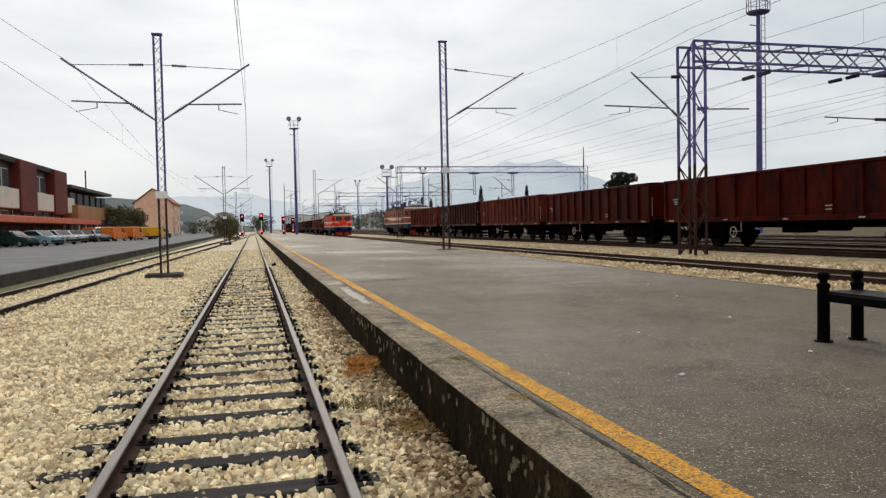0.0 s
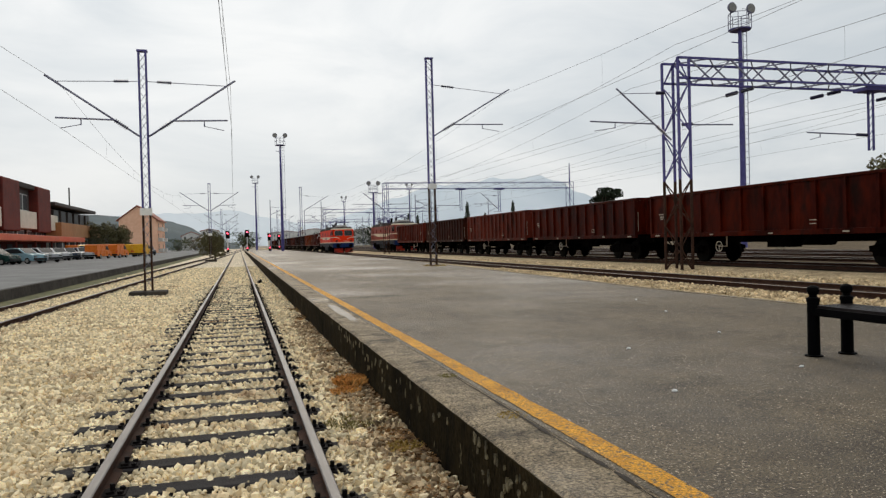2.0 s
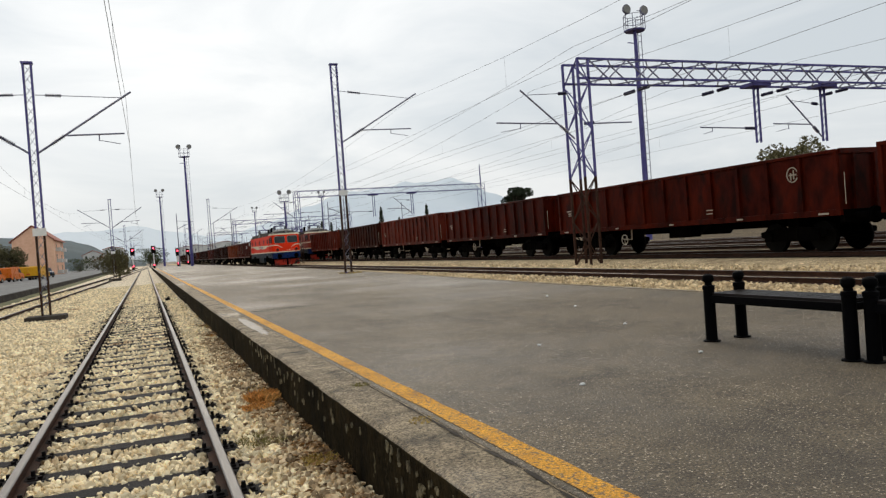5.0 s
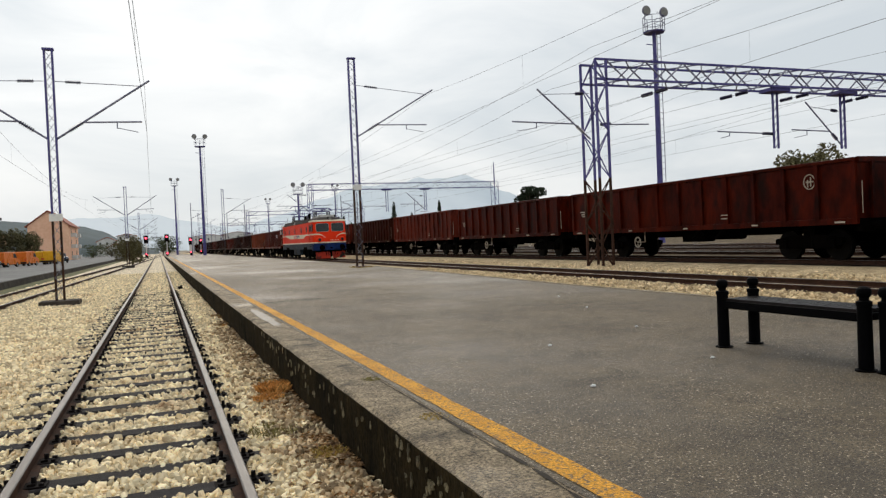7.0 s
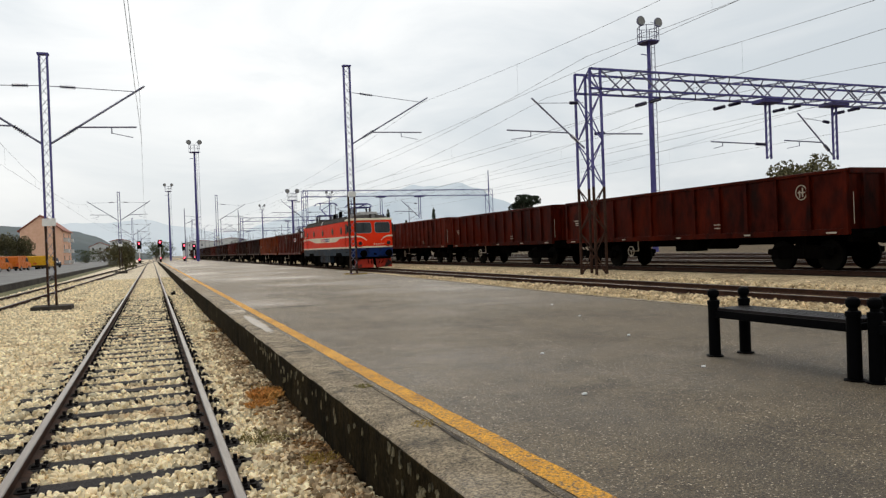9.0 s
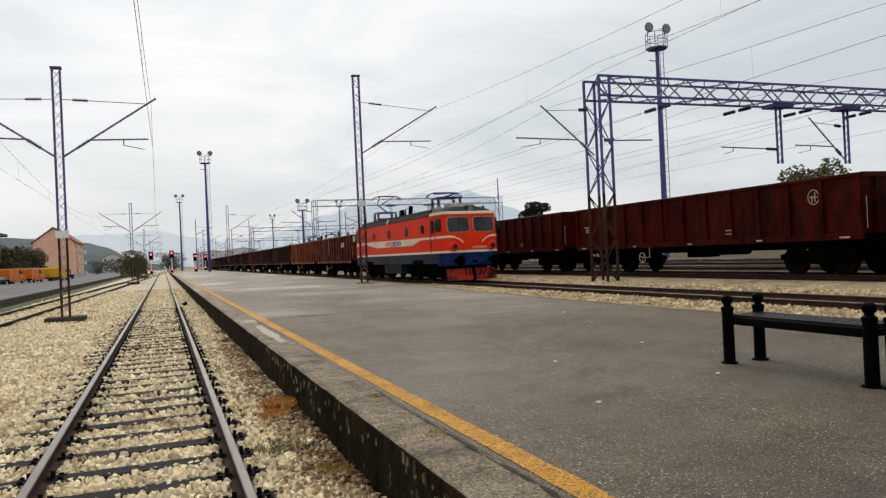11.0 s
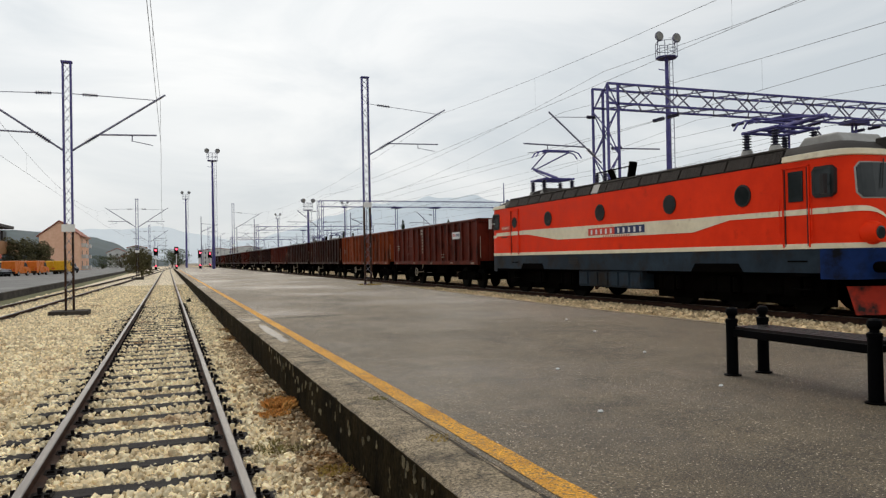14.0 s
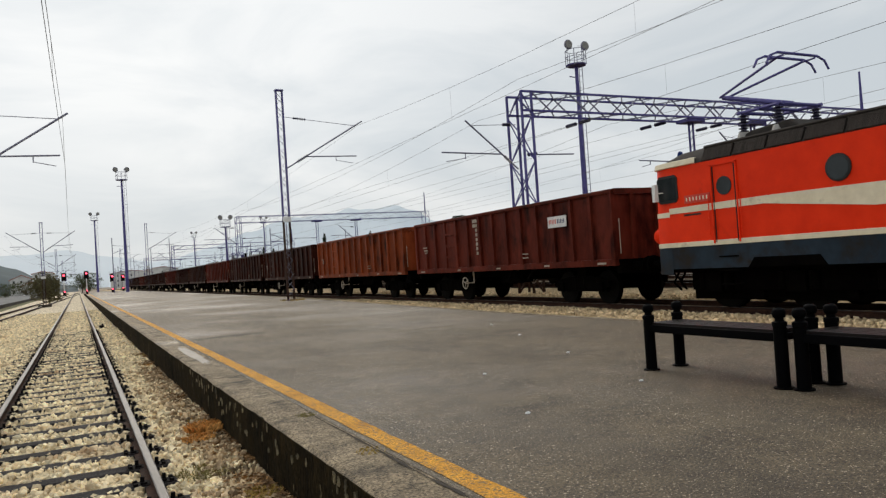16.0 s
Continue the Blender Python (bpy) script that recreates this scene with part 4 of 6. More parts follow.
            s.mi = [0] * len(s.f)
            part("front_stripe", s, M["cream"], ob, "cream stripe curving down the front")
            # headlamps
            c = flip @ Vector((side * 0.98, nose_y(0.98, 1.72), 1.72))
            d = 1 if end == 0 else -1
            s = Shape().lathe([(0.24, 0.10), (0.23, -0.08), (0.17, -0.20), (0.145, -0.20)] if d > 0 else [(0.145, 0.20), (0.17, 0.20), (0.23, 0.08), (0.24, -0.10)], c, "y", 24)
            h = part("headlamp", s, M[red], ob, "red headlamp pod", smooth=True)
            s = Shape().lathe([(0.13, -0.205 * d), (0.10, -0.222 * d)] if d < 0 else [(0.10, -0.222), (0.13, -0.205)], c, "y", 20)
            part("lens", s, M["dark_glass"], h, "dark unlit lens")
            s = Shape().rod((flip @ Vector((side * 1.42, 0.75, 2.72)))[:], (flip @ Vector((side * 1.66, 0.6, 2.72)))[:], 0.015, n=6)
            q = flip @ Vector((side * 1.66, 0.58, 2.72))
            s.box(q.x - 0.05, q.x + 0.05, q.y - 0.05, q.y + 0.05, q.z - 0.2, q.z + 0.2)
            part("mirror", s, M["white_sign"] if end else M["black_rubber"], ob)
        # roof lamp
        c = flip @ Vector((0.1, nose_y(0, 3.4) + 0.12, 3.50))
        d = -1 if end == 0 else 1
        s = Shape().box(c.x - 0.22, c.x + 0.22, *sorted((c.y, c.y - d * 0.3)), 3.36, 3.70)
        rl = part("roof_lamp", s, M["roof_grey"], ob, "grey roof headlamp box", bevel=0.03)
        s = Shape().lathe([(0.15, 0.0), (0.14, 0.05)] if d > 0 else [(0.14, -0.05), (0.15, 0.0)], (c.x, c.y, 3.53), "y", 20)
        part("lens", s, M["lens"], rl)
        b0 = flip @ Vector((0.95, 0.75, 3.52))
        part("beacon", Shape().lathe([(0.07, 0.0), (0.07, 0.10), (0.05, 0.17), (0.0, 0.19)], b0[:], "z", 14), M["front_blue"], ob, "small blue roof beacon", smooth=True)
        # plough, buffers, hoses, steps
        if end == 0:
            s = Shape()
            pts = [(0.10, 0.18), (0.62, 0.22), (1.28, 0.50)]
            for side in (-1, 1):
                vs = []
                for x, y in pts:
                    vs += [(side * x, y - 0.30, 0.10), (side * x, y - 0.10, 0.66)]
                s.add([(flip @ Vector(v))[:] for v in vs] + [(flip @ (Vector(v) + Vector((0, 0.03, 0))))[:] for v in vs],
                      [(0, 2, 3, 1), (2, 4, 5, 3), (6, 7, 9, 8), (8, 9, 11, 10), (0, 1, 7, 6), (4, 10, 11, 5)])
            part("snow_plough", s, M["plow"], ob, "red snow plough smeared with soot")
        buffer_pair(ob, 0.10 if end == 0 else L - 0.10, -1 if end == 0 else 1, 1.04)
        for x in (-0.45, -0.25, 0.3, 0.5):
            a = flip @ Vector((x, 0.08, 0.95))
            b = flip @ Vector((x * 1.1, -0.16, 0.55))
            e = flip @ Vector((x * 0.9, -0.02, 0.36))
            part("air_hose", Shape().rod(a[:], b[:], 0.025, n=6).rod(b[:], e[:], 0.025, n=6), M["under"], ob)
        h0 = flip @ Vector((0, 0.1, 1.02))
        h1 = flip @ Vector((0, -0.35, 0.98))
        part("coupling", Shape().rod(h0[:], h1[:], 0.06), M["under"], ob, "black coupling hook")
    # bogies
    for yb in (3.9, L - 3.9):
        s = Shape()
        for side in (-1, 1):
            s.box(*sorted((side * 0.98, side * 1.14)), yb - 2.85, yb + 2.85, 0.42, 0.90)
            s.box(*sorted((side * 0.92, side * 0.975)), yb - 2.95, yb + 2.95, 0.20, 0.86)
            for q in (-2.1, 0.0, 2.1):
                s.box(*sorted((side * 1.06, side * 1.28)), yb + q - 0.22, yb + q + 0.22, 0.40, 0.82)
                for w in (-0.36, 0.36):
                    s.rod((side * 1.18, yb + q + w, 0.44), (side * 1.18, yb + q + w, 0.80), 0.11, n=10)
            s.prism([(yb - 0.9, 0.92), (yb + 0.9, 0.92), (yb + 0.75, 1.12), (yb - 0.75, 1.12)], "x", *sorted((side * 1.3, side * 1.512)))
            for q in (-1.05, 1.05):
                s.box(*sorted((side * 0.9, side * 1.1)), yb + q - 0.12, yb + q + 0.12, 0.25, 0.6)
        s.box(-1.0, 1.0, yb - 0.4, yb + 0.4, 0.45, 0.95)
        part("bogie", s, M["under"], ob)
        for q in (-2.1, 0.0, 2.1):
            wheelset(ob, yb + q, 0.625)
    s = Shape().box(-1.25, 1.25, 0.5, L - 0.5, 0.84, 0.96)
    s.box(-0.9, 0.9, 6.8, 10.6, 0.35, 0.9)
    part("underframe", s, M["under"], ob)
    # roof gear
    s = Shape().prism([(0.9, 3.62), (1.15, 3.90), (2.0, 3.90), (2.3, 3.62)], "x", -0.62, 0.62)
    part("air_conditioner", s, M["pale_grey"], ob, "pale grey wedge-shaped roof housing", bevel=0.04)
    s = Shape().prism([(L - 3.9, 3.68), (L - 3.6, 3.92), (L - 2.6, 3.86), (L - 2.1, 3.68)], "x", -0.7, 0.7)
    part("roof_hatch", s, M["roof_grey"], ob, bevel=0.04)

    def insulator(x, y, z0, z1):
        s = Shape()
        prof = [(0.05, 0.0)]
        n = 6
        for k in range(n):
            h = (z1 - z0) * (k + 0.5) / n
            prof += [(0.06, h - 0.02), (0.12, h), (0.06, h + 0.02)]
        prof.append((0.05, z1 - z0))
        s.lathe(prof, (x, y, z0), "z", 12)
        part("insulator", s, M["insulator"], ob, smooth=True)

    def pantograph(yc, d, up):
        """A single-arm pantograph on four insulators; the knee points along d."""
        for x in (-0.6, 0.6):
            for q in (-0.45, 0.45):
                insulator(x, yc + q, 3.85, 4.25)
                s = Shape().lathe([(0.18, 0.0), (0.12, 0.18)], (x, yc + q, 3.68), "z", 12)
                part("pedestal", s, M["pale_grey"], ob)
        s = Shape()
        zf = 4.30
        for x in (-0.6, 0.6):
            s.rod((x, yc - 0.6, zf), (x, yc + 0.6, zf), 0.04, n=6)
        for q in (-0.5, 0.0, 0.5):
            s.rod((-0.65, yc + q, zf), (0.65, yc + q, zf), 0.04, n=6)
        if up:
            knee, head = (yc + d * 1.50, zf + 0.60), (yc - d * 0.40, zf + 1.0)
        else:
            knee, head = (yc + d * 1.35, zf + 0.14), (yc - d * 0.3, zf + 0.24)
        s.rod((0, yc - d * 0.35, zf + 0.05), (0, knee[0], knee[1]), 0.055, n=8)
        for x in (-0.35, 0.35):
            s.rod((x * 0.3, knee[0], knee[1]), (x * 1.3, head[0], head[1]), 0.028, n=6)
        s.rod((0.12, yc + d * 0.1, zf), (0.12, knee[0] + d * 0.08, knee[1] - 0.08), 0.018, n=6)
        for q in (-0.16, 0.16):
            s.rod((-0.62, head[0] + q, head[1] + 0.06), (0.62, head[0] + q, head[1] + 0.06), 0.03, n=6)
            for x in (-1, 1):
                s.rod((x * 0.62, head[0] + q, head[1] + 0.06), (x * 0.85, head[0] + q, head[1] - 0.02), 0.025, n=6)
                s.rod((x * 0.85, head[0] + q, head[1] - 0.02), (x * 0.98, head[0] + q, head[1] - 0.20), 0.025, n=6)
        s.rod((-0.5, head[0] - 0.2, head[1]), (-0.5, head[0] + 0.2, head[1]), 0.02, n=6).rod((0.5, head[0] - 0.2, head[1]), (0.5, head[0] + 0.2, head[1]), 0.02, n=6)
        part("pantograph", s, M["blue_steel"], ob, "raised single-arm pantograph" if up else "folded single-arm pantograph", smooth=True)
    pantograph(3.3, -1, False)
    pantograph(14.6, 1, raised)
    for y in (10.6, 11.1, 11.6):
        insulator(0.1, y, 3.68, 4.2)
    s = Shape().rod((0.1, 9.7, 4.24), (0.1, 11.7, 4.22), 0.022, n=6)
    s.box(-0.35, 0.5, 9.3, 10.4, 3.68, 3.85).rod((0.1, 9.6, 3.85), (0.1, 9.45, 4.35), 0.13, n=10).rod((-0.2, 10.1, 3.85), (-0.2, 10.3, 4.15), 0.1, n=10)
    part("circuit_breaker", s, M["under"], ob, "dark roof circuit breaker and busbar")
    return ob


PORTHOLES = (2.95, 5.6, 8.95, 12.25)

PLATE_LABEL = "dark red open goods wagon with ribbed sides"
FRONT_Y = (8.583, -130.197, 117.97)  # where the moving train's front is, over t / 16
# how far the train is ahead of or behind that even pull, at seconds
SURGE = ((0, 0.1), (2, 0.0), (6, 0.35), (9.5, 0.35), (11.5, 0.0), (12, -0.16), (12.5, 0.07), (13, 0.17), (13.5, -0.03), (14, -0.07), (14.5, 0.09), (15, -0.18), (15.5, -0.05), (16, 0.1))


def train_y(t):
    u = t / 16
    surge = float(np.interp(t, [k for k, _ in SURGE], [v for _, v in SURGE]))
    return (FRONT_Y[0] * u + FRONT_Y[1]) * u + FRONT_Y[2] + surge


track("rusty railway track with dark sleepers in pale ballast", Matrix.Identity(4), -5, 400, -4.548, 56, 56)
track("rusty railway track beside the forecourt kerb", pose(-6.16, 0, 0, 0, 0, -1.5), 2, 330, 18.0, 0, 0)
for x, z, n in ((T2X, RAIL2, 0), (T3X, RAIL3, 0), (25.2, RAIL3, 0), (30.2, RAIL3, 0), (35.0, RAIL3, 0)):
    track("brown rusty goods yard track", pose(x, 0, z - 0.16), -55, 400, 4.0, n, 0)

# moving train
loco = locomotive("loco_red", "orange-red electric locomotive with cream stripes and blue skirt")
wagon_kinds = {}
for kind, paint, ribs, plate, label in (("plate", "wagon_brown", 14, True, "red-brown open goods wagon with a white name plate"),
                                        ("rust", "wagon_rust", 14, False, "rust-orange open goods wagon with ribbed sides"),
                                        ("brown", "wagon_brown", 14, False, "red-brown open goods wagon with ribbed sides"),
                                        ("dark", "wagon_dark", 12, False, "dark sooty brown open goods wagon")):
    wagon_kinds[kind] = wagon(12.45, paint, ribs, label, "moving goods train", plate=plate)
order = ["plate", "rust", "dark", "dark", "brown", "dark", "dark", "brown", "dark", "dark", "dark", "brown", "dark", "dark", "dark"]
used, moving_wagons = set(), []
for k, kind in enumerate(order):
    w = wagon_kinds[kind] if kind not in used else copy_thing(wagon_kinds[kind], Matrix.Identity(4))
    used.add(kind)
    moving_wagons.append((w, 17.4 + 0.62 + 0.62 + 6.225 + k * 13.7))

# standing train
random.seed(7)
big = wagon(15.2, "wagon_maroon", 12, "long maroon open goods wagon standing in the yard", "standing goods train", tall=1.73, doors=())
big.matrix_basis = pose(T3X, 22.75, RAIL3)
# round emblem, a plain ring with bars
s = Shape()
for k in range(20):
    a, b = k * math.tau / 20, (k + 1) * math.tau / 20
    s.beam((-1.412, -5.97 + 0.20 * math.cos(a), 2.38 + 0.22 * math.sin(a)), (-1.412, -5.97 + 0.20 * math.cos(b), 2.38 + 0.22 * math.sin(b)), 0.012, 0.028)
s.box(-1.415, -1.405, -6.04, -6.00, 2.24, 2.52).box(-1.415, -1.405, -5.93, -5.89, 2.22, 2.44).box(-1.415, -1.405, -6.12, -5.84, 2.36, 2.40)
part("emblem", s, M["mark"], big, "faded round white emblem")
copy_thing(big, pose(T3X, 6.31, RAIL3, 0, 0, 180))
stand = wagon(12.8, "wagon_maroon", 12, PLATE_LABEL, "standing goods train", tall=1.76, doors=())
stand.matrix_basis = pose(T3X, 38.1, RAIL3)
stand2 = wagon(12.8, "wagon_brown", 15, "brown open goods wagon with close ribs", "standing goods train")
stand2.matrix_basis = pose(T3X, 52.2, RAIL3)
stand3 = wagon(12.8, "wagon_dark", 15, "dark brown open goods wagon", "standing goods train")
stand3.matrix_basis = pose(T3X, 66.3, RAIL3)
copy_thing(stand2, pose(T3X, 80.4, RAIL3, 0, 0, 180))
old = locomotive("old_red", "faded red electric locomotive standing at the train's end", raised=False, name_text=False)
old.matrix_basis = pose(T3X, 88.2, RAIL3)


# ---- overhead line ----
def lattice(s, x, y, z0, z1, w, d, leg, bar, panels):
    """Four corner legs with zigzag bracing on all faces."""
    corners = [(x - w / 2, y - d / 2), (x + w / 2, y - d / 2), (x + w / 2, y + d / 2), (x - w / 2, y + d / 2)]
    for cx, cy in corners:
        s.beam((cx, cy, z0), (cx, cy, z1), leg)
    for f in range(4):
        a, b = corners[f], corners[(f + 1) % 4]
        for k in range(panels):
            za, zb = z0 + (z1 - z0) * k / panels, z0 + (z1 - z0) * (k + 1) / panels
            p, q = (a, b) if (k + f) % 2 else (b, a)
            s.beam((*p, za), (*q, zb), bar)
    return s


def string_insulator(a, b, parent, r=0.075):
    s = Shape()
    a, b = Vector(a), Vector(b)
    n = 7
    for k in range(n):
        c = a.lerp(b, (k + 0.5) / n)
        d = (b - a) / n * 0.3
        s.rod((c - d)[:], c[:], 0.03, r, 10).rod(c[:], (c + d)[:], r, 0.03, 10)
    s.rod(a[:], b[:], 0.028, n=8)
    part("insulator", s, M["insulator"], parent, smooth=True)


def cantilever(parent, x0, y, side, z_low, z_top, reach, z_tip, z_tube, k=1.0, tube_reach=None):
    """Strut, tie and registration tube that hold one contact line."""
    lerp = lambda a, b, t: tuple(p + (q - p) * t for p, q in zip(a, b))
    tube_reach = tube_reach or reach * 0.9
    low, tip = (x0, y, z_low), (x0 + side * reach, y, z_tip)
    s = Shape().rod(low, tip, 0.036 * k, n=8)
    part("strut", s, M["galv"], parent, smooth=True)
    string_insulator(lerp(low, tip, 0.13), lerp(low, tip, 0.27), parent, 0.085)
    tie = (x0, y, z_top)
    joint = lerp(low, tip, 0.9)
    s = Shape().rod(tie, joint, 0.014 * k, n=6)
    part("tie_rod", s, M["galv"], parent)
    string_insulator(lerp(tie, joint, 0.12), lerp(tie, joint, 0.30), parent, 0.075)
    q = lerp(low, tip, (z_tube - z_low) / (z_tip - z_low))
    s = Shape().rod((q[0], y, z_tube), (x0 + side * tube_reach, y, z_tube + 0.05), 0.03 * k, n=8)
    e = x0 + side * tube_reach * 0.70
    s.rod((e, y, z_tube), (e, y, z_tube - 0.2), 0.02, n=6).rod((e, y, z_tube - 0.18), (x0 + side * tube_reach * 0.95, y, z_tube - 0.32), 0.014, n=6)
    part("registration_tube", s, M["galv"], parent)


def mast(x, y, z, height, arms, label, sign_z=2.9, w=0.30, block=True, d=0.22):
    """A two-legged laced mast; arms: rows for cantilever()."""
    ob = thing("catenary_mast", label, "mast", "overhead line masts")
    ob.location = (x, y, z)
    for side in (-1, 1):
        s = Shape().box(*sorted((side * w / 2, side * (w / 2 - 0.055))), -d / 2, d / 2, sign_z, height)
        s.slot = 1
        s.box(*sorted((side * w / 2, side * (w / 2 - 0.055))), -d / 2, d / 2, 0.0, sign_z)
        part("leg", s, [M["blue_steel"], M["rail_side"]], ob, "laced mast leg, blue above and rusty brown below")
    n = int(height / 0.36)
    for yy, sgn in ((-d / 2, 1), (d / 2, -1)):
        for k in range(n):
            za, zb = 0.25 + (height - 0.3) * k / n, 0.25 + (height - 0.3) * (k + 1) / n
            a, b = (-w / 2 + 0.03, w / 2 - 0.03) if (k % 2 == 0) == (sgn > 0) else (w / 2 - 0.03, -w / 2 + 0.03)
            part("lacing_bar", Shape().beam((a, yy, za), (b, yy, zb), 0.035, 0.012), M["galv"], ob)
    for k in (0, 1):
        s = Shape().box(-w / 2 - 0.03, w / 2 + 0.03, -d / 2 - 0.02, d / 2 + 0.02, height * k + 0.02, height * k + 0.06 - 0.1 * k)
        part("batten", s, M["blue_steel"], ob)
    s = Shape().box(-0.21, 0.21, -d / 2 - 0.05, -d / 2 - 0.025, sign_z - 0.12, sign_z + 0.14)
    sg = part("number_sign", s, M["white_sign"], ob, "small plain white sign")
    if block:
        part("foundation", Shape().box(-0.62, 0.62, -0.5, 0.5, -0.3, 0.16), M["kerb"], ob, "dark concrete foundation block", bevel=0.02)
    for side, *rest in arms:
        cantilever(ob, side * w / 2, 0, side, *rest)
    return ob


# the near line: masts with arms to both sides
left = mast(-2.95, 28.5, 0.02, 8.80, [(1, 5.72, 7.70, 3.05, 7.83, 6.30), (-1, 5.72, 7.70, 3.05, 7.83, 6.30)], "purple-blue laced steel mast with two cantilevers on a concrete block", 3.0)
for y in (88.0, 148.0, 208.0, 268.0):
    copy_thing(left, pose(-2.87, y, 0.1))
right = mast(9.66, 36.0, 0.46, 10.45, [(1, 6.55, 9.12, 4.1, 9.02, 7.15)], "purple-blue laced steel mast with one cantilever on the platform", 4.0, w=0.36, block=False)
for y, x in ((118.0, 9.8), (196.0, 10.0)):
    copy_thing(right, pose(x, y, 0.3))


def drop_post(ob, x, y, z_top, z_bot):
    s = Shape()
    for q in (-0.13, 0.13):
        s.box(x + q - 0.022, x + q + 0.022, y - 0.05, y + 0.05, z_bot, z_top)
    for k in range(8):
        za = z_bot + (z_top - z_bot) * k / 8
        s.beam((x - 0.13, y - 0.05, za), (x + 0.13, y - 0.05, za + (z_top - z_bot) / 8), 0.022)
    s.box(x - 0.55, x + 0.55, y - 0.4, y + 0.4, z_top - 0.16, z_top)
    part("drop_post", s, M["blue_steel"], ob, "hanging post under the beam")


def gantry(y, x0, x1, z0, z_low, z_top, posts, label, spire=11.0, tower=0.50, deep=1.12, fine=1.0):
    """A lattice portal over the yard."""
    ob = thing("catenary_gantry", label, "gantry", "overhead line gantries")
    ob.location = (0, y, 0)
    s = lattice(Shape(), x0, 0, 3.9, z_top, tower, deep, 0.085 * fine, 0.036 * fine, 5)
    s.slot = 1
    lattice(s, x0, 0, z0, 3.9, tower, deep, 0.085 * fine, 0.036 * fine, 4)
    part("tower", s, [M["blue_steel"], M["rail_side"]], ob, "square lattice tower, rusty brown at its foot")
    s = lattice(Shape(), x1, 0, z0, z_top, tower, deep, 0.085 * fine, 0.036 * fine, 9)
    s.rod((x1, 0, z_top), (x1, 0, spire), 0.09, 0.05)
    part("tower", s, M["blue_steel"], ob, "square lattice tower with a spire")
    h, hd = tower / 2, deep / 2
    for yy in (-hd, hd):
        for z in (z_low, z_top):
            part("chord", Shape().beam((x0 - h, yy, z), (x1 + h, yy, z), 0.085 * fine), M["blue_steel"], ob)
    n = int((x1 - x0) / 0.95)
    for k in range(n):
        xa, xb = x0 + h + (x1 - x0 - tower) * k / n, x0 + h + (x1 - x0 - tower) * (k + 1) / n
        up = k % 2
        for yy in (-hd, hd):
            part("brace", Shape().beam((xa, yy, z_low if up else z_top), (xb, yy, z_top if up else z_low), 0.05 * fine ** 2), M["galv"], ob)
        for z in (z_low, z_top):
            part("brace", Shape().beam((xa, -hd if up else hd, z), (xb, hd if up else -hd, z), 0.045 * fine ** 2), M["galv"], ob)
    for k, x in enumerate(posts):
        drop_post(ob, x, 0, z_low, z_low - 2.72)
        if k:
            cantilever(ob, x - 0.14, 0, -1, z_low - 2.55, z_low - 0.95, 2.2, z_low - 0.55, z_low - 1.90, tube_reach=3.1)
        else:
            part("registration_tube", Shape().rod((x - 0.1, 0, z_low - 2.05), (x - 3.35, 0, z_low - 1.98), 0.03).rod((x - 2.7, 0, z_low - 2.0), (x - 2.7, 0, z_low - 2.18), 0.02).rod((x - 2.7, 0, z_low - 2.16), (x - 3.2, 0, z_low - 2.28), 0.014), M["galv"], ob)
            string_insulator((x - 0.2, 0, z_low - 2.05), (x - 0.8, 0, z_low - 2.04), ob)
    cantilever(ob, x0 - h, 0, -1, 5.54, 7.42, 2.4, 7.52, 6.16, tube_reach=3.55)
    string_insulator((x0 + h, 0, 6.15), (x0 + h + 0.5, 0, 6.2), ob)
    part("registration_tube", Shape().rod((x0 + h, 0, 6.15), (x0 + h + 2.4, 0, 6.2), 0.03), M["galv"], ob)
    return ob


gantry(26.15, 17.31, 40.0, 0.28, 7.91, 8.71, (27.0, 31.2), "purple-blue lattice steel portal spanning the goods yard")
gantry(85.0, 16.9, 40.4, 0.28, 7.95, 8.65, (26.1, 31.0), "far lattice steel portal over the yard", spire=11.1, fine=0.6)
for y in (150.0, 215.0):
    gantry(y, 17.0, 40.4, 0.28, 7.95, 8.65, (26.1, 31.0), "distant lattice steel portal over the yard", spire=11.1, fine=0.6)


def wire(name, pts, r, label):
    cu = bpy.data.curves.new(name, "CURVE")
    cu.dimensions, cu.bevel_depth, cu.bevel_resolution = "3D", r, 1
    sp = cu.splines.new("POLY")
    sp.points.add(len(pts) - 1)
    for p, q in zip(sp.points, pts):
        p.co = (*q, 1)
    cu.materials.append(M["wire"])
    tmp = bpy.data.objects.new(name, cu)
    scene.collection.objects.link(tmp)
    bpy.context.view_layer.update()
    me = bpy.data.meshes.new_from_object(tmp.evaluated_get(bpy.context.evaluated_depsgraph_get()))
    bpy.data.objects.remove(tmp)
    return tagged(new(name, me), label, "overhead wire", "overhead wires")


def catenary(x, supports, z_mess, z_con, r=0.0058, stagger=0.2, sag=None, label="thin grey catenary wire pair with droppers"):
    """Messenger and contact wire over one track, with droppers."""
    mess, con = [], []
    for i, (a, b) in enumerate(zip(supports, supports[1:])):
        for k in range(12):
            u = k / 12
            xx = x + stagger * (1 - 2 * u) * (1 if i % 2 else -1)
            yy = a + (b - a) * u
            mess.append((xx, yy, z_mess - (sag or z_mess - z_con - 0.35) * 4 * u * (1 - u)))
            con.append((xx, yy, z_con))
    w = wire("catenary_wire", mess, r, label)
    tagged(w, label, "overhead wire", "overhead wires")
    c = wire("catenary_wire", con, r, label)
    s = Shape()
    for i in range(2, len(mess), 2):
        if i % 12:
            s.rod(mess[i], con[i], 0.0028, n=4)
    d = part("dropper", s, M["wire"], w)


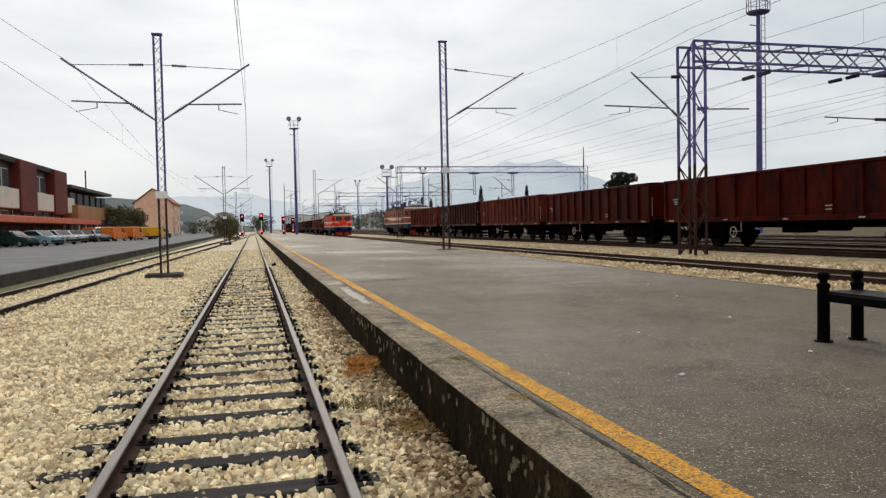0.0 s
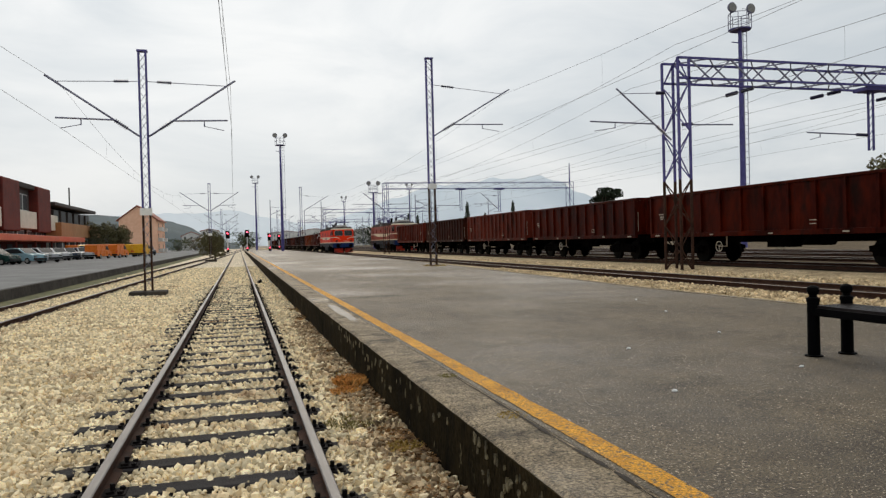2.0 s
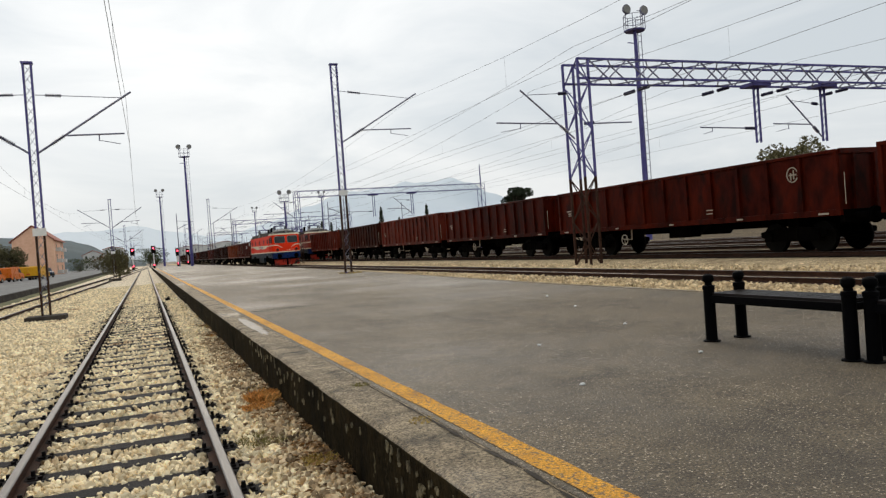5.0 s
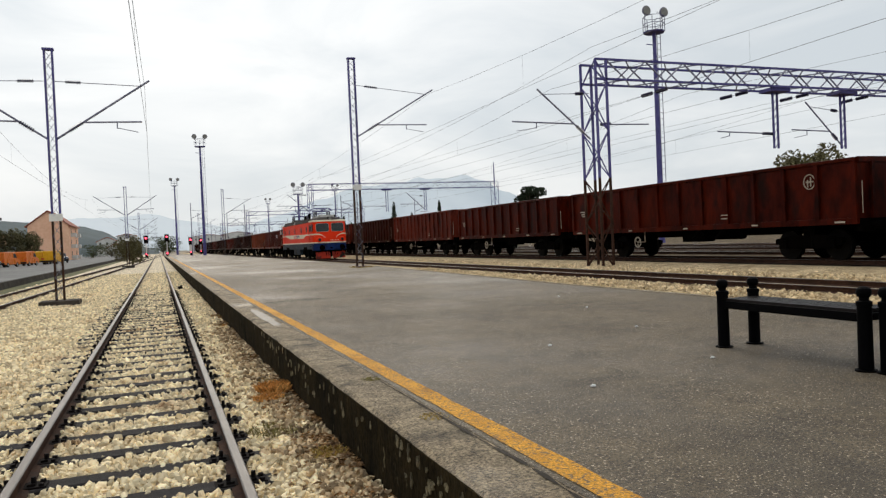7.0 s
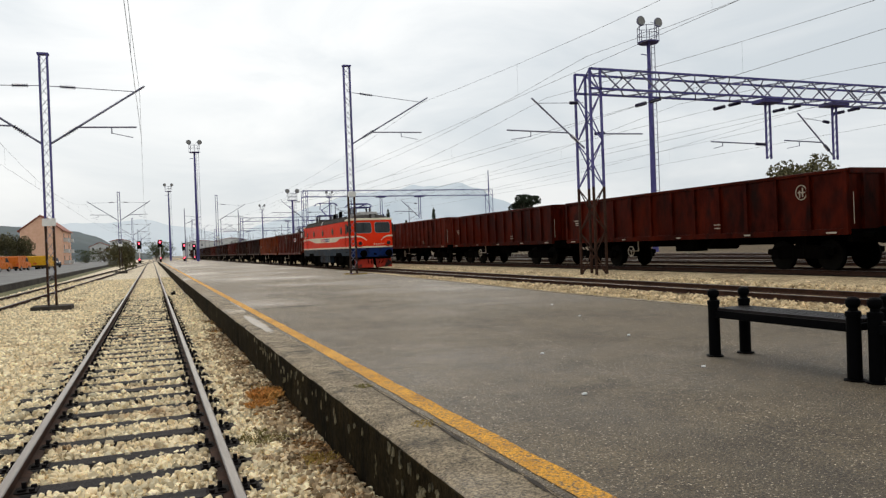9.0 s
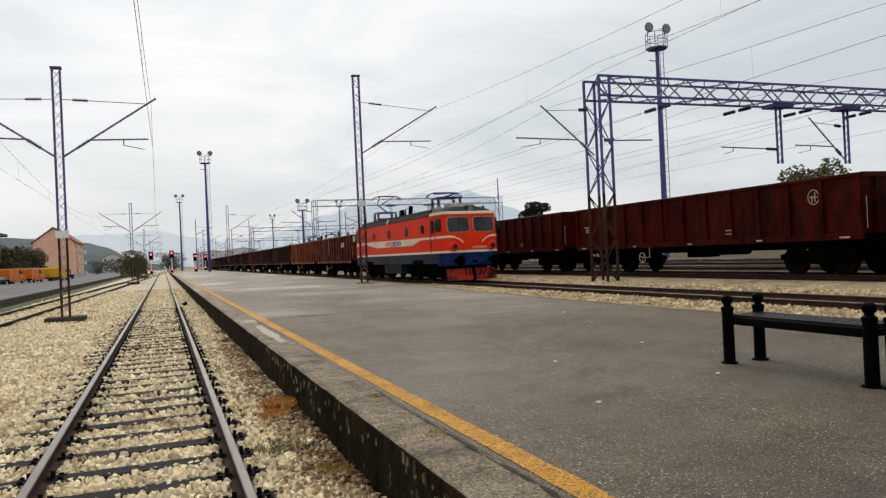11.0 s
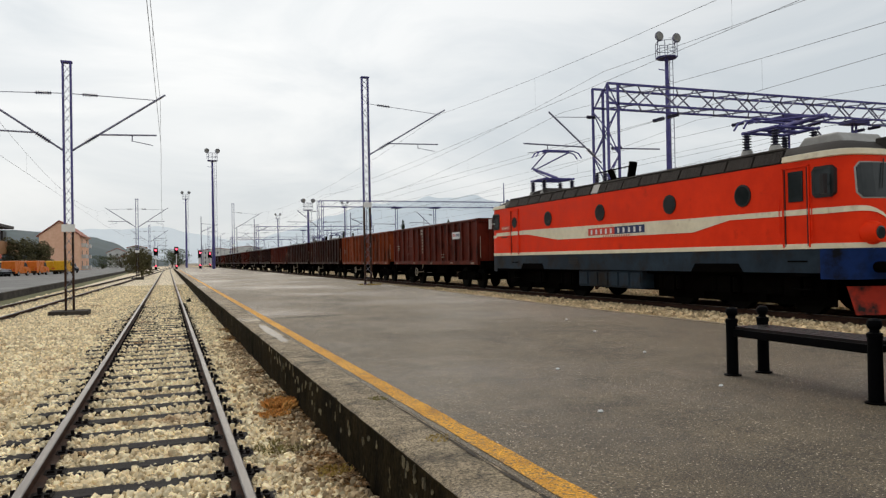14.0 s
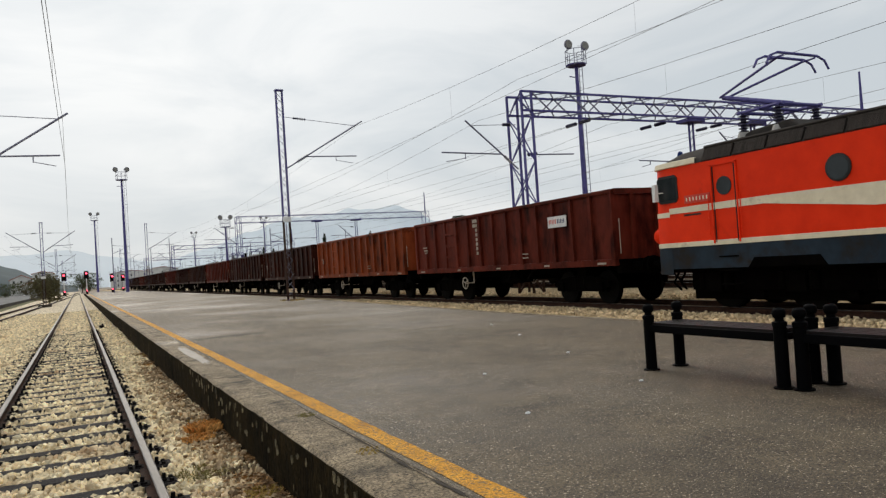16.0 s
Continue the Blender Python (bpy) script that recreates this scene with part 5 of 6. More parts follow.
catenary(-0.12, [-40, 28.5, 88, 148, 208, 268], 7.60, 6.02)
catenary(-5.9, [-40, 28.5, 88, 148, 208, 268], 7.60, 6.02)
catenary(13.5, [-28, 36, 118, 196, 270], 9.25, 7.35, sag=1.15)
for x in (15.0, 21.6):
    catenary(x, [-38, 26, 85, 150, 215], 7.5, 6.05)
for x in (29.0,):
    catenary(x, [-38, 26, 85, 150, 215], 7.55, 6.15)
for x, z, dx in ((17.2, 9.3, 0),):
    pts = []
    sup = [-40, 36, 118, 196] if x < 10 else [-38, 26, 85, 150]
    for a, b in zip(sup, sup[1:]):
        for k in range(12):
            u = k / 12
            pts.append((x + dx * (a + (b - a) * u - 26) / 60, a + (b - a) * u, z - 0.9 * 4 * u * (1 - u)))
    wire("feeder_wire", pts, 0.007, "single grey feeder wire strung between masts")


def anchor(y, a, b):
    """A wire that runs obliquely to the portal's beam, with its insulators."""
    ob = thing("anchor_wire", "oblique anchor wire with dark insulators under the portal beam", "overhead wire", "overhead wires")
    a, b = Vector(a), Vector(b)
    part("strand", Shape().rod(a[:], b[:], 0.007, n=6), M["wire"], ob)
    d = (a - b).normalized()
    for k in (0.4, 1.3):
        string_insulator((b + d * k)[:], (b + d * (k + 0.7))[:], ob, 0.09)


for a, b in (((16.5, 70, 7.2), (21.4, 26.2, 7.85)), ((21.0, 72, 7.2), (25.9, 26.2, 7.85)), ((25.5, 75, 7.3), (29.6, 26.2, 7.85)), ((34.0, 85, 7.5), (33.5, 26.2, 7.85))):
    anchor(26, a, b)


def flood_mast(x, y, z, height, label):
    ob = thing("floodlight_mast", label, "light mast", "floodlight masts")
    ob.location = (x, y, z)
    part("pole", Shape().rod((0, 0, -0.95), (0, 0, height - 2.4), 0.30, 0.17, 12), M["blue_steel"], ob, smooth=True)
    s = Shape()
    for q in (0.35, 0.75):
        s.beam((q, 0.05, 0.5), (q, 0.05, height - 2.4), 0.05)
    for k in range(int(height / 0.6)):
        s.beam((0.35, 0.05, 0.6 + k * 0.6), (0.75, 0.05, 0.6 + k * 0.6), 0.035)
    part("ladder", s, M["galv"], ob, "steel ladder up the pole")
    s = Shape().lathe([(0.95, 0.0), (1.0, 0.12)], (0, 0, height - 2.45), "z", 16)
    part("platform", s, M["blue_steel"], ob)
    part("bracket", Shape().rod((0, 0, height - 3.6), (-0.9, 0, height - 3.55), 0.05), M["blue_steel"], ob)
    for k in range(8):
        a, b = k * math.tau / 8, (k + 1) * math.tau / 8
        part("railing_post", Shape().beam((math.cos(a), math.sin(a), height - 2.4), (math.cos(a), math.sin(a), height - 0.9), 0.05), M["galv"], ob)
        for h in (1.6, 0.9):
            part("railing_bar", Shape().beam((math.cos(a), math.sin(a), height - h), (math.cos(b), math.sin(b), height - h), 0.045), M["galv"], ob)
    for q in (-1, 1):
        c = (q * 1.0, -0.2, height - 0.45)
        s = Shape().lathe([(0.18, 0.35), (0.45, 0.0), (0.47, -0.12), (0.40, -0.16)][::-1], c, "y", 16)
        s.rod((q * 0.95, 0, height - 1.0), (q * 1.0, 0, height - 0.45), 0.05)
        h = part("floodlight", s, M["galv"], ob, smooth=True)
        part("lens", Shape().lathe([(0.40, -0.19), (0.40, -0.165)], c, "y", 16), M["lens"], h)
    return ob


fm = flood_mast(45.4, 58.5, 0.3, 22.6, "tall blue steel floodlight mast with a ladder and two lamps")
for x, y, h in ((8.65, 150, 1.30), (5.6, 236, 0.85), (60, 260, 0.2), (46, 330, 0.2)):
    copy_thing(fm, pose(x, y, h))
flood_mast(27.5, 152, 0.3, 14.2, "shorter blue steel floodlight mast with two lamps")


def plain_mast(x, y, h):
    ob = thing("slim_mast", "slim grey line mast far along the yard", "mast", "far yard masts")
    ob.location = (x, y, 0.2)
    s = Shape().rod((0, 0, -0.9), (0, 0, h), 0.11, 0.07, 8)
    part("pole", s, M["galv"], ob)
    part("arm", Shape().rod((0, 0, h - 3.0), (3.0, 0, h - 1.6), 0.05).rod((0, 0, h - 1.4), (2.6, 0, h - 1.7), 0.03).rod((1.2, 0, h - 3.0), (3.0, 0, h - 2.95), 0.035), M["galv"], ob)
    return ob


pm = plain_mast(6.4, 150, 10.5)
rnd = random.Random(11)
for k in range(26):
    copy_thing(pm, pose(rnd.choice((17.4, 23, 28, 33, 40, 46, 52)) + rnd.uniform(-0.8, 0.8), 125 + k * 12 + rnd.uniform(-4, 4), 0.2, 0, 0, rnd.choice((0, 180))))


# ---- benches on the platform ----
def bench(m):
    ob = thing("platform_bench", "black iron bench with ball-topped posts and dark slats", "bench", "platform benches")
    prof = [(0.085, 0.0), (0.085, 0.012), (0.058, 0.016), (0.058, 0.02), (0.056, 0.53), (0.062, 0.535), (0.062, 0.57), (0.038, 0.58), (0.036, 0.60), (0.052, 0.615), (0.060, 0.645), (0.052, 0.675), (0.03, 0.69), (0.0, 0.693)]
    for x in (0.0, 0.40):
        for y in (0.0, 1.62):
            part("post", Shape().lathe(prof, (x, y, 0), "z", 20), M["bench"], ob, smooth=True)
    for x in (0.0, 0.40):
        part("rail", Shape().box(x - 0.03, x + 0.03, 0.04, 1.58, 0.40, 0.475), M["bench"], ob, bevel=0.006)
    for y in (0.0, 1.62):
        part("cross_rail", Shape().box(0.04, 0.36, y - 0.025, y + 0.025, 0.41, 0.47), M["bench"], ob, bevel=0.006)
    for k in range(5):
        x = 0.03 + k * 0.084
        q = part("slat", Shape().box(x - 0.034, x + 0.034, 0.03, 1.59, 0.475, 0.50), M["bench_wood"], ob)
    ob.matrix_basis = m
    return ob


bn = bench(pose(5.61, 4.40, 0.497))
copy_thing(bn, pose(5.66, 2.62, 0.497))


# ---- forecourt: station building, houses, vehicles ----
M["maroon"] = material("maroon_cladding", (0.075, 0.012, 0.008), (0.15, 0.026, 0.016), 0.8, scale=3, bump=0.1)
M["dark_facade"] = material("dark_brown_facade", (0.035, 0.028, 0.026), (0.085, 0.07, 0.065), 0.7, scale=2, bump=0.1)
M["cream_wall"] = material("cream_panel", (0.50, 0.47, 0.38), (0.66, 0.62, 0.52), 0.7, scale=3, bump=0.1)
M["orange_fascia"] = material("orange_canopy_fascia", (0.48, 0.075, 0.022), (0.62, 0.11, 0.035), 0.5, scale=3, bump=0.05)
M["ochre_wall"] = material("ochre_balcony", (0.26, 0.12, 0.045), (0.40, 0.20, 0.085), 0.7, scale=3, bump=0.1)
M["peach"] = material("peach_render", (0.74, 0.41, 0.26), (0.88, 0.55, 0.38), 0.85, scale=1.5, bump=0.2)
M["roof_tile"] = material("red_roof_tiles", (0.20, 0.06, 0.04), (0.34, 0.11, 0.07), 0.8, scale=6, bump=0.6)
M["pale_wall"] = material("pale_render", (0.50, 0.50, 0.48), (0.68, 0.68, 0.66), 0.8, scale=2, bump=0.1)
M["window"] = material("dim_window_glass", (0.020, 0.022, 0.024), (0.055, 0.058, 0.060), 0.5, scale=1.5, bump=0, spec=0.15)


def slab(name, x0, x1, y0, y1, z0, z1, mats, parent, label="", bevel=0.0):
    return part(name, Shape().box(x0, x1, y0, y1, z0, z1), mats, parent, label, bevel=bevel)


st = thing("station_building", "dark two-storey station building with maroon bays and cream balconies", "building")
X = -27.0
slab("wall", -40, X - 1.2, 60, 124, 0.3, 10.3, M["dark_facade"], st, "dark brown facade")
slab("ground_floor", -40, X - 1.0, 60, 124.1, 0.3, 3.6, M["maroon"], st)
slab("roof", -41, X - 0.4, 59, 125, 10.3, 11.0, M["roof_grey"], st, "flat dark roof edge", 0.1)
slab("roof_house", -38, -30, 70, 103, 11.0, 12.9, M["pale_wall"], st, "white rooftop plant room", 0.2)
for y in (67.5, 83.6, 99.8, 116.0):
    slab("bay", X - 1.3, X, y, y + 7.2, 4.4, 10.9, M["maroon"], st, "maroon clad bay", 0.15)
for y in (75.2, 91.2, 107.2, 123.5):
    slab("balcony", X - 1.2, X - 0.05, y, y + (8.0 if y < 120 else 4.2), 4.8, 7.15, M["cream_wall"], st, "cream balcony panel", 0.05)
    for q in (0.4, 2.9, 5.4):
        if y + q + 2.2 < 125:
            w = slab("window", X - 1.25, X - 1.12, y + q, y + q + 2.2, 7.3, 9.6, M["pale_wall"], st)
            slab("pane", X - 1.11, X - 1.10, y + q + 0.12, y + q + 2.08, 7.42, 9.48, M["window"], w)
for k in range(13):
    w = slab("window", X - 1.02, X - 0.95, 62 + k * 4.7, 65.0 + k * 4.7, 3.65, 4.6, M["pale_wall"], st)
    slab("pane", X - 0.94, X - 0.93, 62.15 + k * 4.7, 64.85 + k * 4.7, 3.75, 4.5, M["window"], w)
    slab("door", X - 1.0, X - 0.93, 62 + k * 4.7, 64.2 + k * 4.7, 0.45, 2.7, M["window"], st)
slab("canopy", X - 1.0, X + 2.6, 60, 134, 3.0, 3.75, M["orange_fascia"], st, "orange canopy fascia", 0.05)
for k in range(9):
    part("canopy_post", Shape().rod((X + 2.0, 63 + k * 8.5, 0.4), (X + 2.0, 63 + k * 8.5, 3.1), 0.12), M["maroon"], st)

hb = thing("low_block", "dark mansard-roofed building with an ochre balcony", "building")
slab("ground_floor", -40, X - 1.5, 127, 157, 0.3, 3.8, M["pale_wall"], hb)
part("mansard", Shape().prism([(-40, 3.8), (X - 1.0, 3.8), (X - 0.8, 6.3), (X - 3.0, 9.0), (-40, 9.2)], "y", 126.2, 157), M["dark_facade"], hb, "dark sloping upper storey")
slab("balcony", X - 1.4, X + 0.8, 126, 159, 3.9, 6.1, M["ochre_wall"], hb, "ochre balcony band", 0.05)
for k in range(6):
    w = slab("window", X - 1.2, X - 0.7, 128 + k * 5, 131.4 + k * 5, 6.3, 8.2, M["dark_facade"], hb)
    slab("pane", X - 0.69, X - 0.68, 128.2 + k * 5, 131.2 + k * 5, 6.45, 8.05, M["window"], w)
    slab("shopfront", X - 1.5, X - 1.42, 128 + k * 5, 131.5 + k * 5, 0.8, 3.2, M["window"], hb)
slab("eaves", -40, X + 0.2, 125.2, 158.5, 8.7, 9.25, M["dark_facade"], hb, "dark overhanging roof edge", 0.08)
slab("chimney_mast", X - 2.1, X - 1.9, 146, 146.2, 8.5, 13.0, M["roof_grey"], hb)


def house(x0, x1, y0, y1, h, ridge, wall, label, rows=3, front=True):
    ob = thing("house", label, "house", "far houses")
    part("wall", Shape().prism([(x0, -0.7), (x1, -0.7), (x1, h), ((x0 + x1) / 2, ridge), (x0, h)], "y", y0, y1), wall, ob)
    xm = (x0 + x1) / 2
    for xa, side in ((x0, -1), (x1, 1)):
        xe, ze = xa + side * 0.6, h - 0.35
        part("roof", Shape().prism([(xe, ze), (xm, ridge + 0.1), (xm, ridge + 0.4), (xe, ze + 0.25)] if side < 0 else [(xm, ridge + 0.1), (xe, ze), (xe, ze + 0.25), (xm, ridge + 0.4)], "y", y0 - 0.4, y1 + 0.4), M["roof_tile"], ob, "red tiled roof slope")
    for r in range(rows):
        z = 1.2 + r * (h - 0.6) / rows
        for k in range(3 if front else 0):
            xx = x0 + (x1 - x0) * (k + 0.5) / 3
            w = slab("window", xx - 0.55, xx + 0.55, y0 - 0.06, y0 + 0.05, z, z + 1.4, M["pale_wall"], ob)
            slab("pane", xx - 0.45, xx + 0.45, y0 - 0.075, y0 - 0.06, z + 0.1, z + 1.3, M["window"], w)
        for k in range(2):
            yy = y0 + (y1 - y0) * (k + 0.5) / 2
            slab("balcony", x1, x1 + 1.2, yy - 1.6, yy + 1.6, z - 0.6, z + 0.35, M["pale_wall"], ob)
            slab("pane", x1 + 0.01, x1 + 0.03, yy - 0.7, yy + 0.7, z, z + 1.6, M["window"], ob)
    return ob


house(-31.0, -21.5, 216, 240, 9.6, 13.2, M["peach"], "peach rendered three-storey house with a red tiled roof", front=False)
house(-19.5, -10.5, 420, 440, 10.5, 11.2, M["pale_wall"], "far white apartment house", 4)
house(-30, -20, 430, 450, 8, 10, M["pale_wall"], "far white house beyond the forecourt", 3)
house(-44, -36, 330, 345, 6, 8, M["pale_wall"], "far white house beyond the forecourt", 2)
house(-17, -12, 300, 310, 4.0, 5.0, M["pale_wall"], "low white far shed", 1)
for x, y, w, h in ((62, 420, 26, 9), (95, 430, 30, 7), (20, 520, 24, 10), (45, 560, 20, 12)):
    house(x, x + w, y, y + 14, h, h + 1.2, M["pale_wall"], "far pale block beyond the yard", 3)

VEHICLE_GLASS = M["window"]


def vehicle(kind, paint, m, label):
    """A car or van: body drawn from its side outline, windows, bumpers, wheels, lamps. Length along y, front at -y."""
    ob = thing("parked_van" if kind == "van" else "parked_car", label, kind, "parked vehicles")
    if kind == "van":
        L, W, prof = 4.6, 0.90, [(-2.3, 0.35), (2.25, 0.35), (2.3, 0.6), (2.28, 1.9), (2.15, 2.05), (-0.6, 2.05), (-0.95, 1.92), (-1.55, 1.15), (-2.2, 1.0), (-2.32, 0.7)]
        glass = [(-1.45, 1.2), (-0.35, 1.2), (-0.35, 1.80), (-0.92, 1.80)]
    else:
        L, W, prof = 4.2, 0.90, [(-2.1, 0.32), (2.1, 0.32), (2.12, 0.85), (2.0, 1.08), (1.65, 1.52), (0.9, 1.66), (-0.2, 1.64), (-1.0, 1.10), (-1.95, 0.92), (-2.12, 0.65)]
        glass = [(-0.82, 1.10), (1.75, 1.12), (1.52, 1.47), (0.85, 1.58), (-0.18, 1.56)]
    s = Shape().prism(prof, "x", -W + 0.04, W - 0.04)
    low = [(y, min(z, 1.1 if kind == "car" else 1.25)) for y, z in prof]
    s.prism(low, "x", -W, W)
    part("body", s, paint, ob, bevel=0.04)
    for side in (-1, 1):
        part("side_window", Shape().prism(glass, "x", *sorted((side * (W - 0.05), side * (W - 0.03)))), VEHICLE_GLASS, ob)
        for y in (-1.3, 1.35):
            s = Shape().lathe([(0.30, -0.11), (0.33, -0.07), (0.33, 0.07), (0.30, 0.11)], (side * (W - 0.09), y, 0.33), "x", 18)
            w = part("wheel", s, M["black_rubber"], ob, smooth=True)
            part("rim", Shape().lathe([(0.19, -0.02), (0.19, 0.02)], (side * (W + 0.01), y, 0.33), "x", 14), M["pale_grey"], w)
        part("headlight", Shape().box(*sorted((side * 0.5, side * 0.8)), -2.2, -2.0, 0.68, 0.82), M["lens"], ob)
        part("tail_light", Shape().box(*sorted((side * 0.66, side * 0.84)), 2.05, 2.32, 0.75, 1.0), M["plate_red"], ob)
    if kind == "van":
        part("windscreen", Shape().prism([(-1.60, 1.20), (-1.56, 1.18), (-0.96, 1.90), (-1.0, 1.92)], "x", -0.76, 0.76), VEHICLE_GLASS, ob)
    else:
        part("windscreen", Shape().prism([(-1.0, 1.14), (-0.96, 1.12), (-0.24, 1.60), (-0.28, 1.64)], "x", -0.70, 0.70), VEHICLE_GLASS, ob)
        part("rear_window", Shape().prism([(2.0, 1.12), (1.97, 1.10), (1.62, 1.50), (1.66, 1.53)], "x", -0.68, 0.68), VEHICLE_GLASS, ob)
    part("bumper", Shape().box(-W + 0.02, W - 0.02, -2.36 if kind == "van" else -2.18, -2.1, 0.38, 0.6), M["black_rubber"], ob, bevel=0.03)
    part("bumper", Shape().box(-W + 0.02, W - 0.02, 2.1, 2.36 if kind == "van" else 2.18, 0.38, 0.6), M["black_rubber"], ob, bevel=0.03)
    ob.matrix_basis = m
    return ob


def paint(name, c):
    return material(name, tuple(v * 0.85 for v in c), c, 0.3, scale=3, bump=0.02)


green, sky_blue, white, navy = paint("dark_green_car_paint", (0.02, 0.06, 0.05)), paint("light_blue_car_paint", (0.32, 0.52, 0.60)), paint("white_car_paint", (0.62, 0.64, 0.66)), paint("navy_car_paint", (0.03, 0.05, 0.10))
orange, yellow = paint("orange_van_paint", (0.78, 0.20, 0.03)), paint("yellow_van_paint", (0.80, 0.42, 0.02))
for kind, p, x, y, rz, label in (("car", green, -23.3, 83.0, 70, "dark green estate car parked on the forecourt"), ("car", sky_blue, -21.5, 86.0, 60, "light blue hatchback parked on the forecourt"),
                                 ("car", white, -21.1, 92.0, 50, "white car parked on the forecourt"), ("car", white, -22.2, 104.0, 40, "pale car parked in a row"),
                                 ("car", navy, -22.1, 109.0, 35, "navy car parked in a row"), ("car", white, -20.9, 113.0, 30, "white car parked in a row"),
                                 ("van", yellow, -21.5, 118.0, 12, "yellow van parked beside orange vans"), ("van", orange, -19.0, 114.0, 165, "orange delivery van with closed doors"),
                                 ("van", orange, -23.3, 122.0, 170, "orange delivery van behind another"), ("van", orange, -17.3, 119.0, 168, "orange delivery van, white at the front"),
                                 ("van", yellow, -16.9, 129.0, 176, "yellow delivery van with closed doors"), ("van", yellow, -14.9, 128.0, 172, "yellow delivery van beside its twin"),
                                 ("car", navy, -15.6, 142.0, 20, "dark car parked behind the vans")):
    vehicle(kind, p, pose(x, y, 0.42, 0, 0, rz), label)


# ---- signals ----
M["red_glow"] = material("red_signal_light", (0.9, 0.03, 0.05), (0.9, 0.03, 0.05), 0.4, bump=0, emission=((1.0, 0.06, 0.10), 7.0))


def signal(x, y, h):
    ob = thing("railway_signal", "colour-light signal showing red on a slim post", "signal", "railway signals")
    ob.location = (x, y, 0.1)
    part("post", Shape().rod((0, 0, 0), (0, 0, h), 0.09), M["pale_wall"], ob)
    part("head", Shape().box(-0.32, 0.32, -0.12, 0.12, h - 0.4, h + 1.0).box(-0.42, 0.42, 0.05, 0.09, h - 0.5, h + 1.1), M["iron"], ob, bevel=0.03)
    part("lamp", Shape().lathe([(0.17, -0.17), (0.17, -0.12)], (0, 0, h + 0.6), "y", 14), M["red_glow"], ob, "lit red lamp")
    part("lower_box", Shape().box(-0.22, 0.22, -0.15, 0.15, 0.4, 1.3), M["iron"], ob)
    part("lamp", Shape().lathe([(0.13, -0.20), (0.13, -0.15)], (0.0, 0, 1.1), "y", 14), M["red_glow"], ob, "lit red lamp")
    return ob


for x, y, h in ((-2.0, 160, 3.7), (1.95, 162, 3.9), (6.7, 165, 3.1), (10.0, 190, 3.2)):
    signal(x, y, h)
sw = thing("point_lever", "small dark point lever beside the rail", "lever")
part("box", Shape().box(0.98, 1.18, 34.0, 34.4, 0.0, 0.14), M["iron"], sw, bevel=0.02)
part("weight", Shape().rod((1.08, 34.2, 0.13), (1.14, 34.2, 0.20), 0.03), M["iron"], sw)


# ---- trees ----
M["bark"] = material("grey_brown_bark", (0.045, 0.035, 0.028), (0.12, 0.095, 0.075), 0.9, scale=8, bump=0.8)
M["leaf"] = material("olive_green_leaves", (0.030, 0.042, 0.012), (0.080, 0.095, 0.030), 0.8, scale=2, bump=0, vary=0.4, island=True)
M["leaf_dark"] = material("dark_cypress_leaves", (0.014, 0.022, 0.012), (0.036, 0.050, 0.024), 0.85, scale=2, bump=0, vary=0.4, island=True)
M["leaf_dry"] = material("brown_green_leaves", (0.075, 0.070, 0.030), (0.15, 0.13, 0.060), 0.85, scale=2, bump=0, vary=0.4, island=True)


def tree(name, m, height, spread, leaf, label, form="round", leaves=2600, seed=1, trunk=0.32):
    r = random.Random(seed)
    ob = thing(name, label, "tree")
    s = Shape()
    top = height * (trunk if form != "cypress" else 0.08)
    s.rod((0, 0, -0.3), (0.1, 0, top), height * 0.028, height * 0.02, 9)
    clumps = []
    limbs = {"umbrella": 13, "cypress": 16}.get(form, 24)
    for k in range(limbs):
        a = k * 2.4 + r.uniform(-0.4, 0.4)
        if form == "umbrella":
            d, z = spread * r.uniform(0.25, 0.95), height * r.uniform(0.72, 0.93)
            size = (spread * 0.34, height * 0.08)
        elif form == "cypress":
            z = height * (0.10 + 0.86 * k / limbs)
            d, size = spread * 0.25 * (1 - k / limbs), (spread * (0.95 - 0.8 * k / limbs), height * 0.09)
        else:
            d, z = spread * r.uniform(0.15, 0.75), height * r.uniform(0.16, 0.86)
            size = (spread * r.uniform(0.30, 0.48), height * r.uniform(0.13, 0.20))
        tip = (d * math.cos(a), d * math.sin(a), z)
        mid = (tip[0] * 0.4, tip[1] * 0.4, top + (z - top) * 0.55)
        s.rod((0.1, 0, top * 0.9), mid, height * 0.013, height * 0.009, 6).rod(mid, tip, height * 0.009, height * 0.003, 6)
        clumps.append((tip, size))
    part("trunk", s, M["bark"], ob, smooth=True)
    s = Shape()
    scale = height * 0.022
    for k in range(leaves):
        (cx, cy, cz), (sr, sh) = clumps[k % len(clumps)]
        v = Vector((r.gauss(0, 1), r.gauss(0, 1), r.gauss(0, 1)))
        v = v.normalized() * r.uniform(0.55, 1.0) ** 0.6
        c = Vector((cx + v.x * sr, cy + v.y * sr, cz + v.z * sh))
        u = Vector((r.gauss(0, 1), r.gauss(0, 1), r.gauss(0, 1))).normalized()
        w = u.cross(Vector((r.gauss(0, 1), r.gauss(0, 1), r.gauss(0, 1)))).normalized()
        a, b = scale * r.uniform(0.6, 1.4), scale * r.uniform(0.35, 0.8)
        s.add([c - u * a, c + w * b, c + u * a, c - w * b], [(0, 1, 2, 3)])
    part("crown", s, M[leaf], ob)
    ob.matrix_basis = m
    return ob


